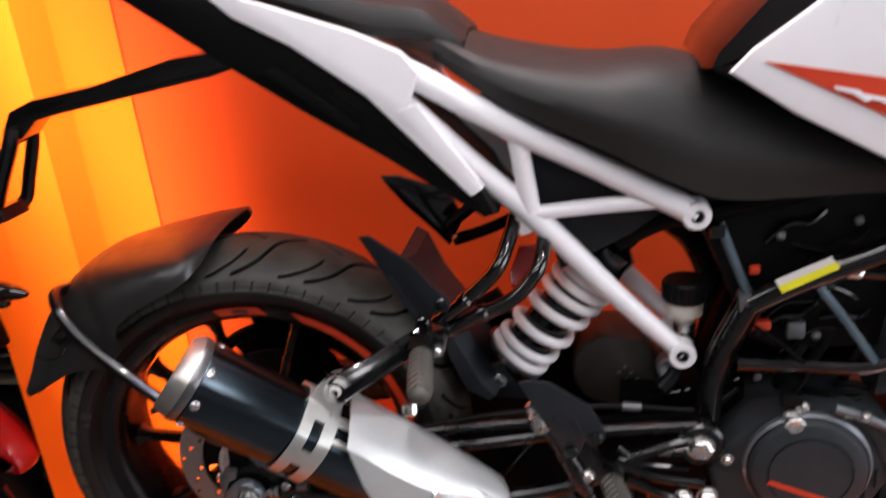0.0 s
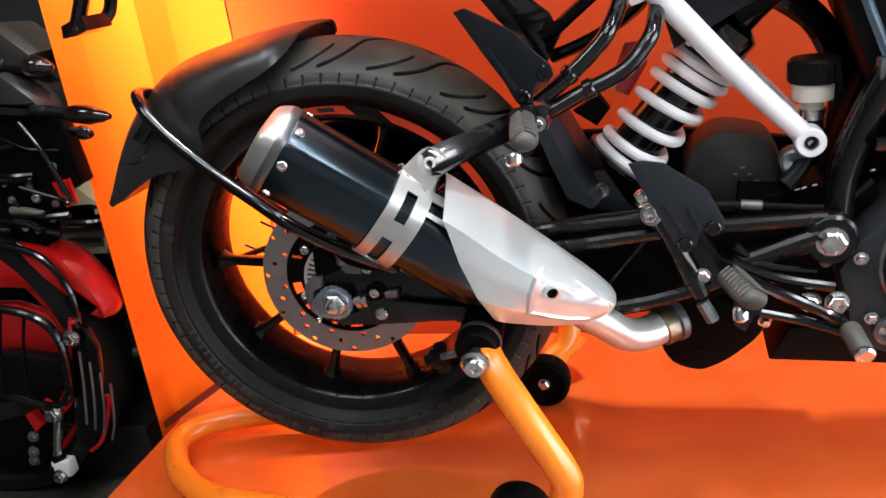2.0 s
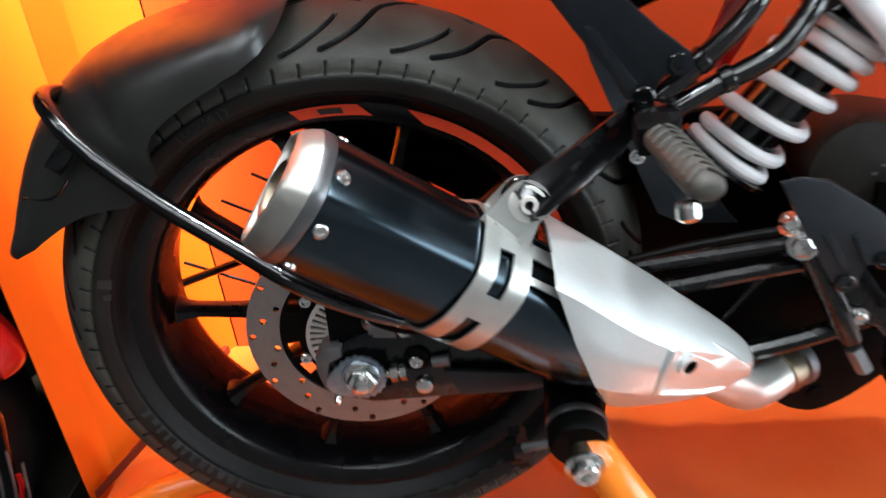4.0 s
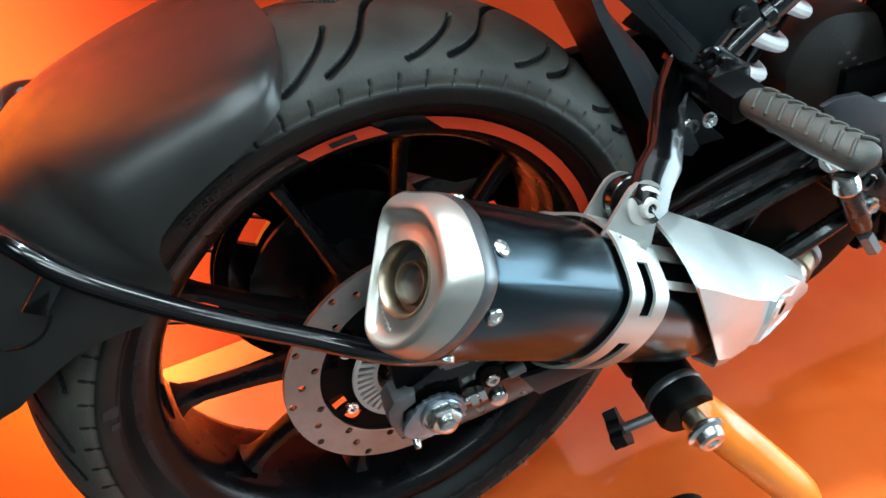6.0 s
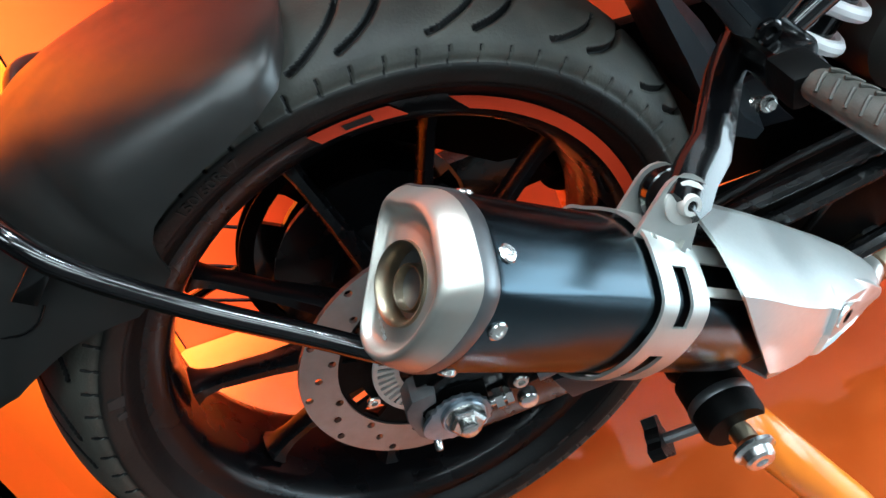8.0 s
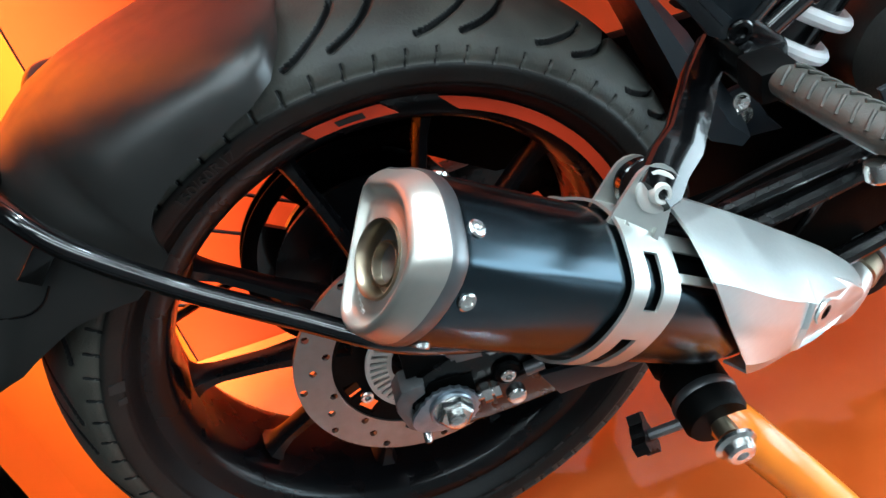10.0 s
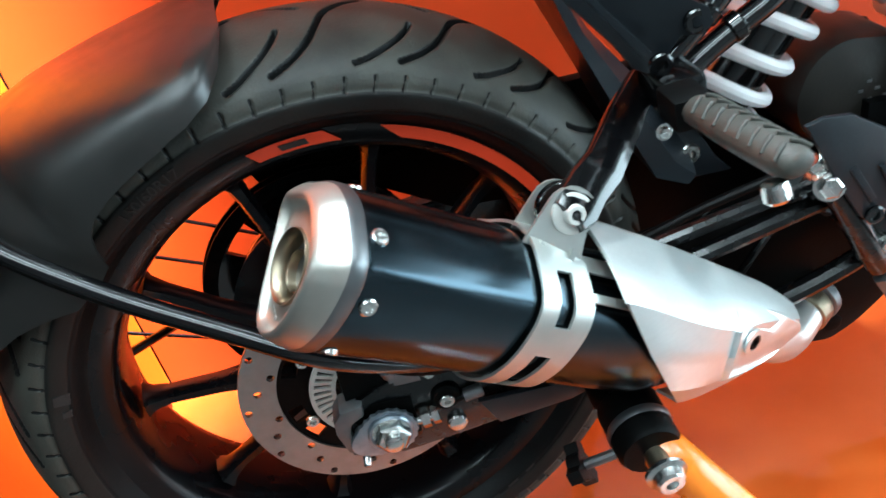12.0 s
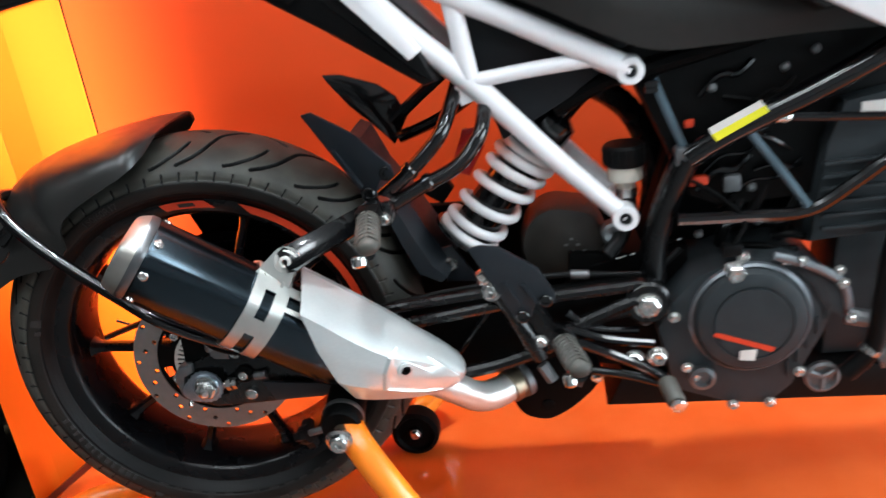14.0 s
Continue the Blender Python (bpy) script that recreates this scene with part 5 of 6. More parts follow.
lamp_box = part("plate_lamp", slab([(-0.380, 0.708), (-0.359, 0.715), (-0.341, 0.717), (-0.338, 0.698), (-0.358, 0.692), (-0.382, 0.690)], -0.040, 0.020, 0.004), GLOSS, carrier, "black number plate lamp housing")
part("lamp_lens", box((-0.368, -0.0435, 0.695), (-0.352, -0.0385, 0.706), 0.002), LENS, lamp_box, "smoked lamp lens")
part("plate_stub", tube([(-0.312, -0.028, 0.792), (-0.345, -0.038, 0.790), (-0.376, -0.046, 0.788)], [0.0075, 0.0085, 0.0105], 12), GLOSS, carrier)

# seats
def seat(name, stations, mat, label):
    """Stations (x, z of the top, z of the crease, z of the lower edge, half width) from the rear forwards."""
    rings = []
    for x, zt, zc, zl, w in stations:
        half = [(0.0, zt), (0.35, zt - 0.002), (0.66, zt - 0.012), (0.86, zt - (zt - zc) * 0.55), (0.97, zc), (1.0, zc - 0.012), (0.97, (zc + zl) / 2), (0.90, zl)]
        rings.append([V3((x, -w * f, z)) for f, z in half[::-1]] + [V3((x, w * f, z)) for f, z in half[1:]])
    fine = []
    for col in zip(*rings):
        fine.append(spline(col, 5))
    rows = list(zip(*fine))
    return part(name, loft(rows, closed=True), mat, bike, label, angle=40)


seat("rider_seat", [(0.300, 0.912, 0.905, 0.880, 0.085), (0.380, 0.884, 0.858, 0.822, 0.105), (0.480, 0.862, 0.818, 0.772, 0.118), (0.555, 0.860, 0.795, 0.730, 0.118), (0.620, 0.842, 0.770, 0.700, 0.106), (0.700, 0.815, 0.745, 0.695, 0.095), (0.80, 0.795, 0.735, 0.695, 0.09), (0.95, 0.79, 0.73, 0.69, 0.09)],
     SEATV, "dark grey vinyl rider seat")
seat("passenger_seat", [(0.0, 1.03, 1.00, 0.975, 0.06), (0.12, 0.995, 0.975, 0.950, 0.078), (0.22, 0.965, 0.94, 0.915, 0.085), (0.29, 0.948, 0.925, 0.902, 0.085), (0.335, 0.905, 0.895, 0.885, 0.075)], SEATV, "dark grey vinyl passenger seat")
part("seat_side_cover", slab([(0.33, 0.815), (0.39, 0.812), (0.55, 0.728), (0.595, 0.705), (0.59, 0.672), (0.55, 0.660), (0.43, 0.600), (0.41, 0.67), (0.40, 0.70), (0.385, 0.77)], -0.045, 0.045, 0.004), SEATS, bike, "dark side cover under the seat")

# tank side panel and the dark tank edge
tank = part("tank_panel", slab([(0.618, 0.850), (0.640, 0.872), (0.706, 0.918), (0.80, 0.96), (1.05, 0.98), (1.10, 0.85), (0.95, 0.70), (0.86, 0.70), (0.778, 0.748), (0.683, 0.803)], -0.150, -0.135, 0.006, lean=-0.05), WHITE, bike, "white tank side panel with an orange flash")
part("tank_flash", slab([(0.650, 0.860), (0.772, 0.834), (0.95, 0.80), (0.95, 0.74), (0.775, 0.793), (0.700, 0.833)], -0.1512, -0.1495, 0.0, lean=-0.05), STICKER, tank, "orange flash")
for k in range(3):
    x, z = 0.715 + 0.028 * k, 0.832 - 0.010 * k
    part("flash_bar", slab([(x, z), (x + 0.024, z - 0.006), (x + 0.036, z - 0.017), (x + 0.030, z - 0.018), (x + 0.018, z - 0.009), (x + 0.002, z - 0.004)], -0.1530, -0.1513, 0.0, lean=-0.05), WHITE, tank)
part("fuel_tank", slab([(0.594, 0.850), (0.604, 0.872), (0.66, 0.93), (0.78, 0.99), (1.05, 1.02), (1.1, 0.75), (0.80, 0.72), (0.68, 0.80)], -0.125, 0.125, 0.03), GLOSS, bike, "gloss black fuel tank")

# -- main frame, engine
fr = part("main_frame", tube([(0.655, -0.075, 0.560), (0.71, -0.080, 0.590), (0.80, -0.085, 0.628), (0.90, -0.085, 0.675), (1.05, -0.07, 0.75)], 0.0155, 12), GLOSS, bike, "gloss black trellis main frame")
part("frame_bar", tube([(0.620, -0.062, 0.660), (0.636, -0.066, 0.615), (0.656, -0.070, 0.562)], 0.0058, 10), STEELBLUE, fr, "blue-grey frame bar")
part("frame_bar", tube([(0.725, -0.085, 0.590), (0.76, -0.088, 0.540), (0.795, -0.090, 0.487)], 0.0055, 10), STEELBLUE, fr, "blue-grey frame bar")
part("frame_bar", tube([(0.640, -0.080, 0.482), (0.72, -0.085, 0.480), (0.795, -0.088, 0.480), (0.85, -0.09, 0.512), (0.90, -0.09, 0.545), (1.02, -0.08, 0.60)], 0.0085, 10), GLOSS, fr)
part("frame_bar", tube([(0.655, -0.070, 0.560), (0.630, -0.060, 0.50), (0.612, -0.055, 0.44), (0.606, -0.060, 0.38)], 0.018, 12), SWING, fr)
part("frame_bar", tube([(0.50, -0.03, 0.63), (0.56, -0.04, 0.66), (0.61, -0.055, 0.672), (0.75, -0.06, 0.70)], 0.012, 10), DEEPBLACK, fr)
part("frame_bar_far", tube([(0.655, 0.075, 0.560), (0.80, 0.085, 0.628), (1.05, 0.07, 0.75)], 0.0155, 10), GLOSS, fr)
part("frame_bar_far", tube([(0.52, 0.05, 0.66), (0.60, 0.06, 0.60), (0.63, 0.06, 0.50), (0.606, 0.07, 0.38)], 0.018, 10), SWING, fr)
part("frame_clamp", box((0.640, -0.085, 0.552), (0.672, -0.060, 0.575), 0.004), DULLSTEEL, fr)
part("frame_label", slab([(0.677, 0.600), (0.737, 0.627), (0.742, 0.620), (0.681, 0.592)], -0.0985, -0.0975, 0), PAPER, fr, "pale label on the frame tube", smooth=False)
part("frame_label", slab([(0.681, 0.592), (0.742, 0.620), (0.747, 0.612), (0.686, 0.583)], -0.0985, -0.0975, 0), YELLOW, fr, "yellow label on the frame tube", smooth=False)
part("seat_latch", box((0.608, -0.073, 0.644), (0.626, -0.058, 0.660), 0.004), GLOSS, fr)
part("shock_link", tube([(0.45, 0.01, 0.55), (0.52, 0.0, 0.63), (0.56, 0.0, 0.66)], 0.016, 12), GLOSS, bike)
part("airbox", slab([(0.58, 0.70), (0.62, 0.60), (0.66, 0.50), (0.70, 0.48), (1.05, 0.50), (1.1, 0.72)], -0.05, 0.075, 0.01), PLASTIC, bike, "dark air box behind the frame")
part("wire_plug", box((0.656, -0.066, 0.518), (0.682, -0.052, 0.531), 0.004), STICKER, bike, "orange wiring plug")
part("wire_plug", box((0.654, -0.072, 0.596), (0.666, -0.062, 0.606), 0.003), STICKER, bike, "orange wiring plug")
part("tank_bar", tube([(0.760, -0.088, 0.602), (0.84, -0.090, 0.594), (0.98, -0.088, 0.580)], 0.0055, 10), GLOSS, fr)
part("bar_end", turned([(0.0062, -0.010), (0.0075, -0.008), (0.0075, 0.008), (0.0062, 0.010)], (0.764, -0.088, 0.602), (1, 0, -0.1), 14), STEEL, fr)
loom = random.Random(5)
for k in range(12):
    x, z = loom.uniform(0.66, 0.80), loom.choice((loom.uniform(0.50, 0.58), loom.uniform(0.61, 0.68), loom.uniform(0.42, 0.46)))
    dx, dz = loom.uniform(0.02, 0.06), loom.uniform(-0.03, 0.03)
    part("cable", tube([(x - dx, -0.052, z - dz), (x - dx * 0.3, -0.060, z + 0.006), (x + dx * 0.4, -0.058, z + dz * 0.3), (x + dx, -0.050, z + dz)], loom.choice((0.0022, 0.0032, 0.005)), 8), loom.choice((GLOSS, DEEPBLACK, PLASTIC)), bike, "black cable")
for x, z in ((0.706, 0.520), (0.735, 0.508), (0.690, 0.640), (0.775, 0.655), (0.742, 0.462), (0.668, 0.452), (0.81, 0.672)):
    part("cable_clip", turned([(0.0030, -0.005), (0.0055, -0.003), (0.0055, 0.003), (0.0030, 0.005)], (x, -0.060, z), (0.8, 0, loom.uniform(-0.6, 0.6)), 10), DULLSTEEL, bike)
part("fuel_valve", box((0.700, -0.066, 0.505), (0.722, -0.052, 0.528), 0.005), DULLSTEEL, bike, "dull cast fuel fitting")
part("cylinder_head", slab([(0.80, 0.43), (0.82, 0.56), (0.84, 0.61), (0.90, 0.62), (1.0, 0.60), (1.0, 0.44)], -0.075, 0.075, 0.012), ENGINE, bike, "dark engine cylinder head")
part("head_label", slab([(0.858, 0.606), (0.905, 0.606), (0.905, 0.590), (0.858, 0.590)], -0.077, -0.0755, 0), PAPER, bike, "pale maker's label", smooth=False)

CASE = [(0.605, 0.335), (0.616, 0.286), (0.622, 0.240), (0.698, 0.211), (0.748, 0.207), (0.778, 0.233), (0.820, 0.312), (0.836, 0.372), (0.806, 0.403), (0.771, 0.424), (0.709, 0.424), (0.660, 0.405), (0.625, 0.370)]
case = part("engine_case", slab(CASE, -0.090, 0.09, 0.010), ENGINE, bike, "charcoal engine crankcase", angle=40)
EC = (0.7235, -0.088, 0.343)
clutch = part("clutch_cover", turned([(0.0715, 0.0), (0.0715, 0.014), (0.0675, 0.0205), (0.062, 0.0228), (0.0515, 0.0245), (0.0510, 0.0225), (0.0485, 0.0225), (0.0480, 0.0250), (0.040, 0.0255), (0.0001, 0.0255)], EC, seg=56), ENGINE, case, "round charcoal clutch cover", angle=30)
part("cover_rim", turned([(0.0735, 0.000), (0.0770, 0.002), (0.0770, 0.009), (0.0735, 0.012)], EC, seg=56, closed=True), ENGEDGE, case, "grey cover rim")
part("cover_mark", slab([(0.677, 0.335), (0.750, 0.307), (0.746, 0.301), (0.673, 0.330)], -0.1150, -0.1138, 0), STICKER, clutch, "orange name bar", smooth=False)
part("cover_tag", slab([(0.706, 0.306), (0.727, 0.306), (0.724, 0.290), (0.705, 0.293)], -0.1150, -0.1138, 0), PAPER, clutch, "small pale tag", smooth=False)
for x, z in ((0.652, 0.262), (0.700, 0.214), (0.748, 0.214), (0.786, 0.258), (0.700, 0.416), (0.716, 0.428), (0.770, 0.420), (0.832, 0.398), (0.628, 0.352), (0.642, 0.276)):
    part("case_bolt", hex_bolt((x, -0.094, z), r=0.006, h=0.007), STEEL, case)
part("filler_cap", turned([(0.017, 0), (0.017, 0.008), (0.012, 0.010), (0.011, 0.004), (0.0001, 0.004)], (0.660, -0.096, 0.262), seg=24), BAND, case)
part("case_cylinder_lug", hex_bolt((0.705, -0.095, 0.410), r=0.0125, h=0.016, washer=1.2), STEEL, case)
pump = part("water_pump", turned([(0.019, 0), (0.0225, 0.003), (0.0225, 0.010), (0.0190, 0.012), (0.0165, 0.006), (0.0001, 0.006)], (0.818, -0.075, 0.240), seg=28), DULLSTEEL, case, "dull cast pump housing")
for k in range(3):
    a = radians(30 + 120 * k)
    part("pump_rib", tube([(0.818, -0.084, 0.240), (0.818 + 0.018 * math.cos(a), -0.084, 0.240 + 0.018 * math.sin(a))], 0.0035, 8, smooth=False), DULLSTEEL, pump)
part("case_flange", tube([(0.752, -0.097, 0.428), (0.785, -0.099, 0.416), (0.815, -0.098, 0.400), (0.838, -0.096, 0.378), (0.846, -0.092, 0.345)], 0.0058, 10), ENGEDGE, case, "pale grey edge of the engine case")
for x, z in ((0.785, 0.419), (0.835, 0.384), (0.846, 0.335)):
    part("flange_bolt", hex_bolt((x, -0.102, z), r=0.0055, h=0.007), STEEL, case)
part("flange_web", slab([(0.775, 0.412), (0.815, 0.398), (0.838, 0.372), (0.842, 0.330), (0.815, 0.345), (0.800, 0.380)], -0.094, -0.086, 0.003), ENGINE, case)
part("water_pipe", tube([(0.845, -0.085, 0.330), (0.90, -0.09, 0.320), (0.98, -0.08, 0.315)], 0.012, 10), DULLSTEEL, case)
for k in range(5):
    part("case_fin", box((0.770 + 0.012 * k, -0.094, 0.250 + 0.02 * k), (0.774 + 0.012 * k, -0.088, 0.275 + 0.02 * k), 0.001), ENGINE, case)
PAN = [(0.536, 0.190), (0.560, 0.236), (0.60, 0.240), (0.80, 0.235), (1.15, 0.215), (1.15, 0.165), (0.80, 0.180)]
part("belly_pan", slab(PAN, -0.04, 0.10, 0.006), PLASTIC, bike, "matt black belly pan")
# added dark filling that hides the wall between frame and engine
part("intake_backing", slab([(0.60, 0.415), (0.63, 0.52), (0.66, 0.60), (0.80, 0.66), (1.12, 0.72), (1.12, 0.40)], 0.010, 0.085, 0.012), DEEPBLACK, bike, "black backing added above the engine")
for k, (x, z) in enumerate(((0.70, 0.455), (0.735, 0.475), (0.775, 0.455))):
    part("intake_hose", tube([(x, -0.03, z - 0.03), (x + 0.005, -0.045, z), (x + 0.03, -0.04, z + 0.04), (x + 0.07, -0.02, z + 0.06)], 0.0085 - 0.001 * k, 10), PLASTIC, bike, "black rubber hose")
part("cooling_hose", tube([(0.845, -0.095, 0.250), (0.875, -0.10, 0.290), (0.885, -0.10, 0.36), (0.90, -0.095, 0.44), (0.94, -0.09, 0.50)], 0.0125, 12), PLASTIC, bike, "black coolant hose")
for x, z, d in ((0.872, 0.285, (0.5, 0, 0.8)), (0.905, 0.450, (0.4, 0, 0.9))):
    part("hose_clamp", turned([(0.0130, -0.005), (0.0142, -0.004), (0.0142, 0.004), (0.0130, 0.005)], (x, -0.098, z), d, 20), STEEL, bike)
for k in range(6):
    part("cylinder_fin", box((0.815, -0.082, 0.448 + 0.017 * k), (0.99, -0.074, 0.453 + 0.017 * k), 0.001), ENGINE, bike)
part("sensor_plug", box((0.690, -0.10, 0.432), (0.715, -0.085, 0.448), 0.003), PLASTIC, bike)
part("sensor_lead", tube([(0.705, -0.095, 0.448), (0.72, -0.09, 0.475), (0.70, -0.085, 0.50), (0.66, -0.075, 0.53)], 0.003, 8), DEEPBLACK, bike)
# added block that hides the wall past the engine
part("front_backing_block", slab([(0.835, 0.235), (0.855, 0.43), (0.90, 0.47), (1.16, 0.47), (1.16, 0.235)], -0.020, 0.085, 0.012), ENGINE, bike, "charcoal backing block added at the front of the engine")
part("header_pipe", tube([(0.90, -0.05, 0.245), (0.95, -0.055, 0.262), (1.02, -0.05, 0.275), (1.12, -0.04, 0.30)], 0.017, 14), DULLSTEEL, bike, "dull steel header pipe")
part("gear_linkage", tube([(0.53, 0.07, 0.37), (0.60, 0.08, 0.30), (0.70, 0.09, 0.27)], 0.012, 10), DEEPBLACK, bike)
# added dark sheet that closes the gap behind the footrest hanger
part("engine_backing", slab([(0.500, 0.43), (0.60, 0.42), (0.66, 0.42), (0.66, 0.25), (0.60, 0.24), (0.52, 0.255), (0.49, 0.30)], -0.03, 0.09, 0.01), DEEPBLACK, bike, "dark backing added behind the engine")

# ---------------------------------------------------------------- paddock stand
stand = thing("paddock_stand", "orange tubular rear paddock stand on the platform", "paddock stand")
SB = V3((0.2017, -0.2536, 0.3037))
near = [(0.207, -0.222, 0.300), (0.222, -0.242, 0.284), (0.255, -0.260, 0.236), (0.288, -0.268, 0.180), (0.294, -0.264, 0.145), (0.270, -0.250, 0.085), (0.19, -0.228, 0.052), (0.05, -0.205, 0.036), (-0.12, -0.188, 0.033), (-0.245, -0.168, 0.033), (-0.325, -0.118, 0.033),
        (-0.372, -0.055, 0.033), (-0.378, -0.010, 0.033), (-0.345, 0.028, 0.033), (-0.26, 0.056, 0.033), (-0.12, 0.080, 0.034), (0.06, 0.130, 0.036), (0.20, 0.21, 0.052), (0.240, 0.240, 0.085), (0.236, 0.258, 0.150), (0.224, 0.258, 0.240), (0.206, 0.245, 0.305)]
part("stand_frame", tube(near, 0.0190, 18, 6), ORANGE, stand, "glossy orange bent steel tube")
sp_ax = V3((0.03, -1, -0.12)).normalized()
part("spool_block", turned([(0.017, -0.10), (0.0250, -0.094), (0.0255, -0.055), (0.0225, -0.050), (0.0225, -0.044), (0.0260, -0.040), (0.0260, 0.004), (0.0232, 0.009), (0.0150, 0.0095)], SB + V3((-0.003, 0.028, 0.004)), sp_ax, 32), DEEPBLACK, stand, "black rubber spool holder", angle=40)
part("spool_pin", turned([(0.0090, -0.005), (0.0090, 0.016), (0.0001, 0.016)], SB + V3((-0.001, 0.022, 0.002)), sp_ax, 20), OUTLET, stand, "brassy spool pin")
part("spool_washer", turned([(0.0168, 0), (0.0168, 0.003), (0.013, 0.005), (0.012, 0.011), (0.010, 0.013), (0.005, 0.013), (0.0045, 0.009), (0.0001, 0.009)], SB, sp_ax, 26), STEEL, stand, "zinc washer and bolt")
part("spool_band", turned([(0.0264, -0.018), (0.0272, -0.016), (0.0272, -0.012), (0.0264, -0.010)], SB + V3((-0.003, 0.028, 0.004)), sp_ax, 32, closed=True), BAND, stand)
knob_at = V3((0.147, -0.210, 0.287))
part("knob_screw", tube([(0.19, -0.222, 0.305), knob_at], 0.0045, 10, smooth=False), DULLSTEEL, stand)
kd = (knob_at - V3((0.19, -0.222, 0.305))).normalized()
kx = kd.cross(V3((0, 1, 0))).normalized()
ky = kd.cross(kx)
kb = bmesh.new()
prof = []
for k in range(24):
    a = 2 * math.pi * k / 24
    r = 0.020 if math.cos(3 * a) > 0.1 else 0.0125
    prof.append((r * math.cos(a), r * math.sin(a)))
lo = [kb.verts.new(knob_at + kx * a + ky * b - kd * 0.004) for a, b in prof]
hi = [kb.verts.new(knob_at + kx * a + ky * b + kd * 0.008) for a, b in prof]
kb.faces.new(lo)
kb.faces.new(hi[::-1])
for i in range(24):
    kb.faces.new((lo[i], lo[(i + 1) % 24], hi[(i + 1) % 24], hi[i]))
part("knob", kb, PLASTIC, stand, "black three-lobed clamp knob", smooth=False)
part("spool_block", turned([(0.020, -0.10), (0.031, -0.094), (0.032, 0.004), (0.015, 0.0095)], (0.199, 0.225, 0.308), (0.03, 1, -0.12), 24), DEEPBLACK, stand, "black rubber spool holder")
for x, y in ((0.216, -0.185), (0.206, 0.160)):
    w = part("roller", turned([(0.010, -0.020), (0.034, -0.019), (0.0415, -0.015), (0.0425, -0.010), (0.0425, 0.010), (0.0415, 0.015), (0.034, 0.018), (0.030, 0.012), (0.014, 0.012), (0.012, 0.016)], (x, y, 0.0430), (0, -1, 0), 36), DEEPBLACK, stand, "black rubber roller")
    part("roller_bolt", hex_bolt((x, y - 0.014, 0.0430), r=0.0085, h=0.009, washer=1.4), STEEL, w)
    part("roller_fork", tube([(x, y + 0.026, 0.043), (0.24, y + (-0.03 if y < 0 else 0.06), 0.062), (0.262, -0.245 if y < 0 else 0.240, 0.082)], 0.010, 10), ORANGE, stand)

# ---------------------------------------------------------------- neighbouring red motorcycle (rear end)
red = thing("motorcycle", "red and black motorcycle with a rear luggage guard", "motorcycle", at=(-0.62, 0.02, -0.121))


def rp(x, y, z):
    return (x + 0.62, y - 0.02, z + 0.121)


def rslab(pts, y0, y1, bevel=0.004, curve=0):
    return slab([(x + 0.62, z + 0.121) for x, z in pts], y0 - 0.02, y1 - 0.02, bevel, curve=curve)


def rtube(pts, r, seg=10):
    return tube([rp(*p) for p in pts], r, seg)


part("rear_fender", rslab([(-0.80, 0.388), (-0.66, 0.385), (-0.56, 0.368), (-0.510, 0.325), (-0.480, 0.262), (-0.487, 0.235), (-0.52, 0.25), (-0.56, 0.285), (-0.66, 0.295), (-0.80, 0.295)], 0.0, 0.075, 0.030, curve=4), RED, red, "gloss deep red rear fender", angle=50)
part("fender_trim", rtube([(-0.80, -0.006, 0.386), (-0.66, -0.006, 0.384), (-0.575, -0.006, 0.366), (-0.535, -0.006, 0.325), (-0.522, -0.006, 0.28), (-0.530, -0.006, 0.235)], 0.006), GLOSS, red, "gloss black fender bead")
part("guard_loop", rtube([(-0.82, -0.03, 0.262), (-0.70, -0.03, 0.282), (-0.60, -0.03, 0.268), (-0.556, -0.03, 0.23), (-0.556, -0.03, 0.16), (-0.572, -0.03, 0.115), (-0.61, -0.03, 0.095), (-0.70, -0.03, 0.115), (-0.82, -0.03, 0.12)], 0.0075), GLOSS, red, "gloss black tubular side guard")
for x in (-0.70, -0.652, -0.605):
    part("guard_bar", rtube([(x, -0.028, 0.275), (x - 0.028, -0.028, 0.20), (x - 0.052, -0.028, 0.112)], 0.0028, 6), GLOSS, red)
part("side_cowl", rslab([(-0.82, 0.26), (-0.68, 0.262), (-0.60, 0.235), (-0.585, 0.15), (-0.66, 0.12), (-0.82, 0.13)], 0.03, 0.05, 0.006), RED, red, "red inner side cover")
part("dark_cover", rslab([(-0.82, 0.16), (-0.70, 0.18), (-0.60, 0.165), (-0.58, 0.13), (-0.64, 0.10), (-0.82, 0.06)], 0.0, 0.03, 0.008), PLASTIC, red, "dark plastic lower cover")
plate = part("foot_plate", rslab([(-0.532, 0.245), (-0.505, 0.235), (-0.495, 0.20), (-0.508, 0.13), (-0.530, 0.05), (-0.575, 0.0), (-0.595, 0.01), (-0.570, 0.11), (-0.545, 0.20)], -0.02, -0.008, 0.003), GLOSS, red, "gloss black side plate with slots")
for k in range(4):
    x = -0.560 + 0.014 * k
    part("plate_slot", rtube([(x + 0.030, -0.0215, 0.195 - 0.02 * k), (x + 0.016, -0.0215, 0.12 - 0.018 * k), (x, -0.0215, 0.055 - 0.010 * k)], 0.0022, 6), DULLSTEEL, plate)
part("plate_edge", rtube([(-0.575, -0.014, -0.004), (-0.545, -0.014, 0.02), (-0.512, -0.014, 0.085), (-0.508, -0.014, 0.11)], 0.004, 8), RED, plate, "red plate edge")
part("guard_bolt", hex_bolt(rp(-0.5274, -0.03, 0.225), r=0.011, h=0.012), STEEL, red)
part("guard_bolt", hex_bolt(rp(-0.612, -0.03, 0.080), r=0.013, h=0.012), STEEL, red)
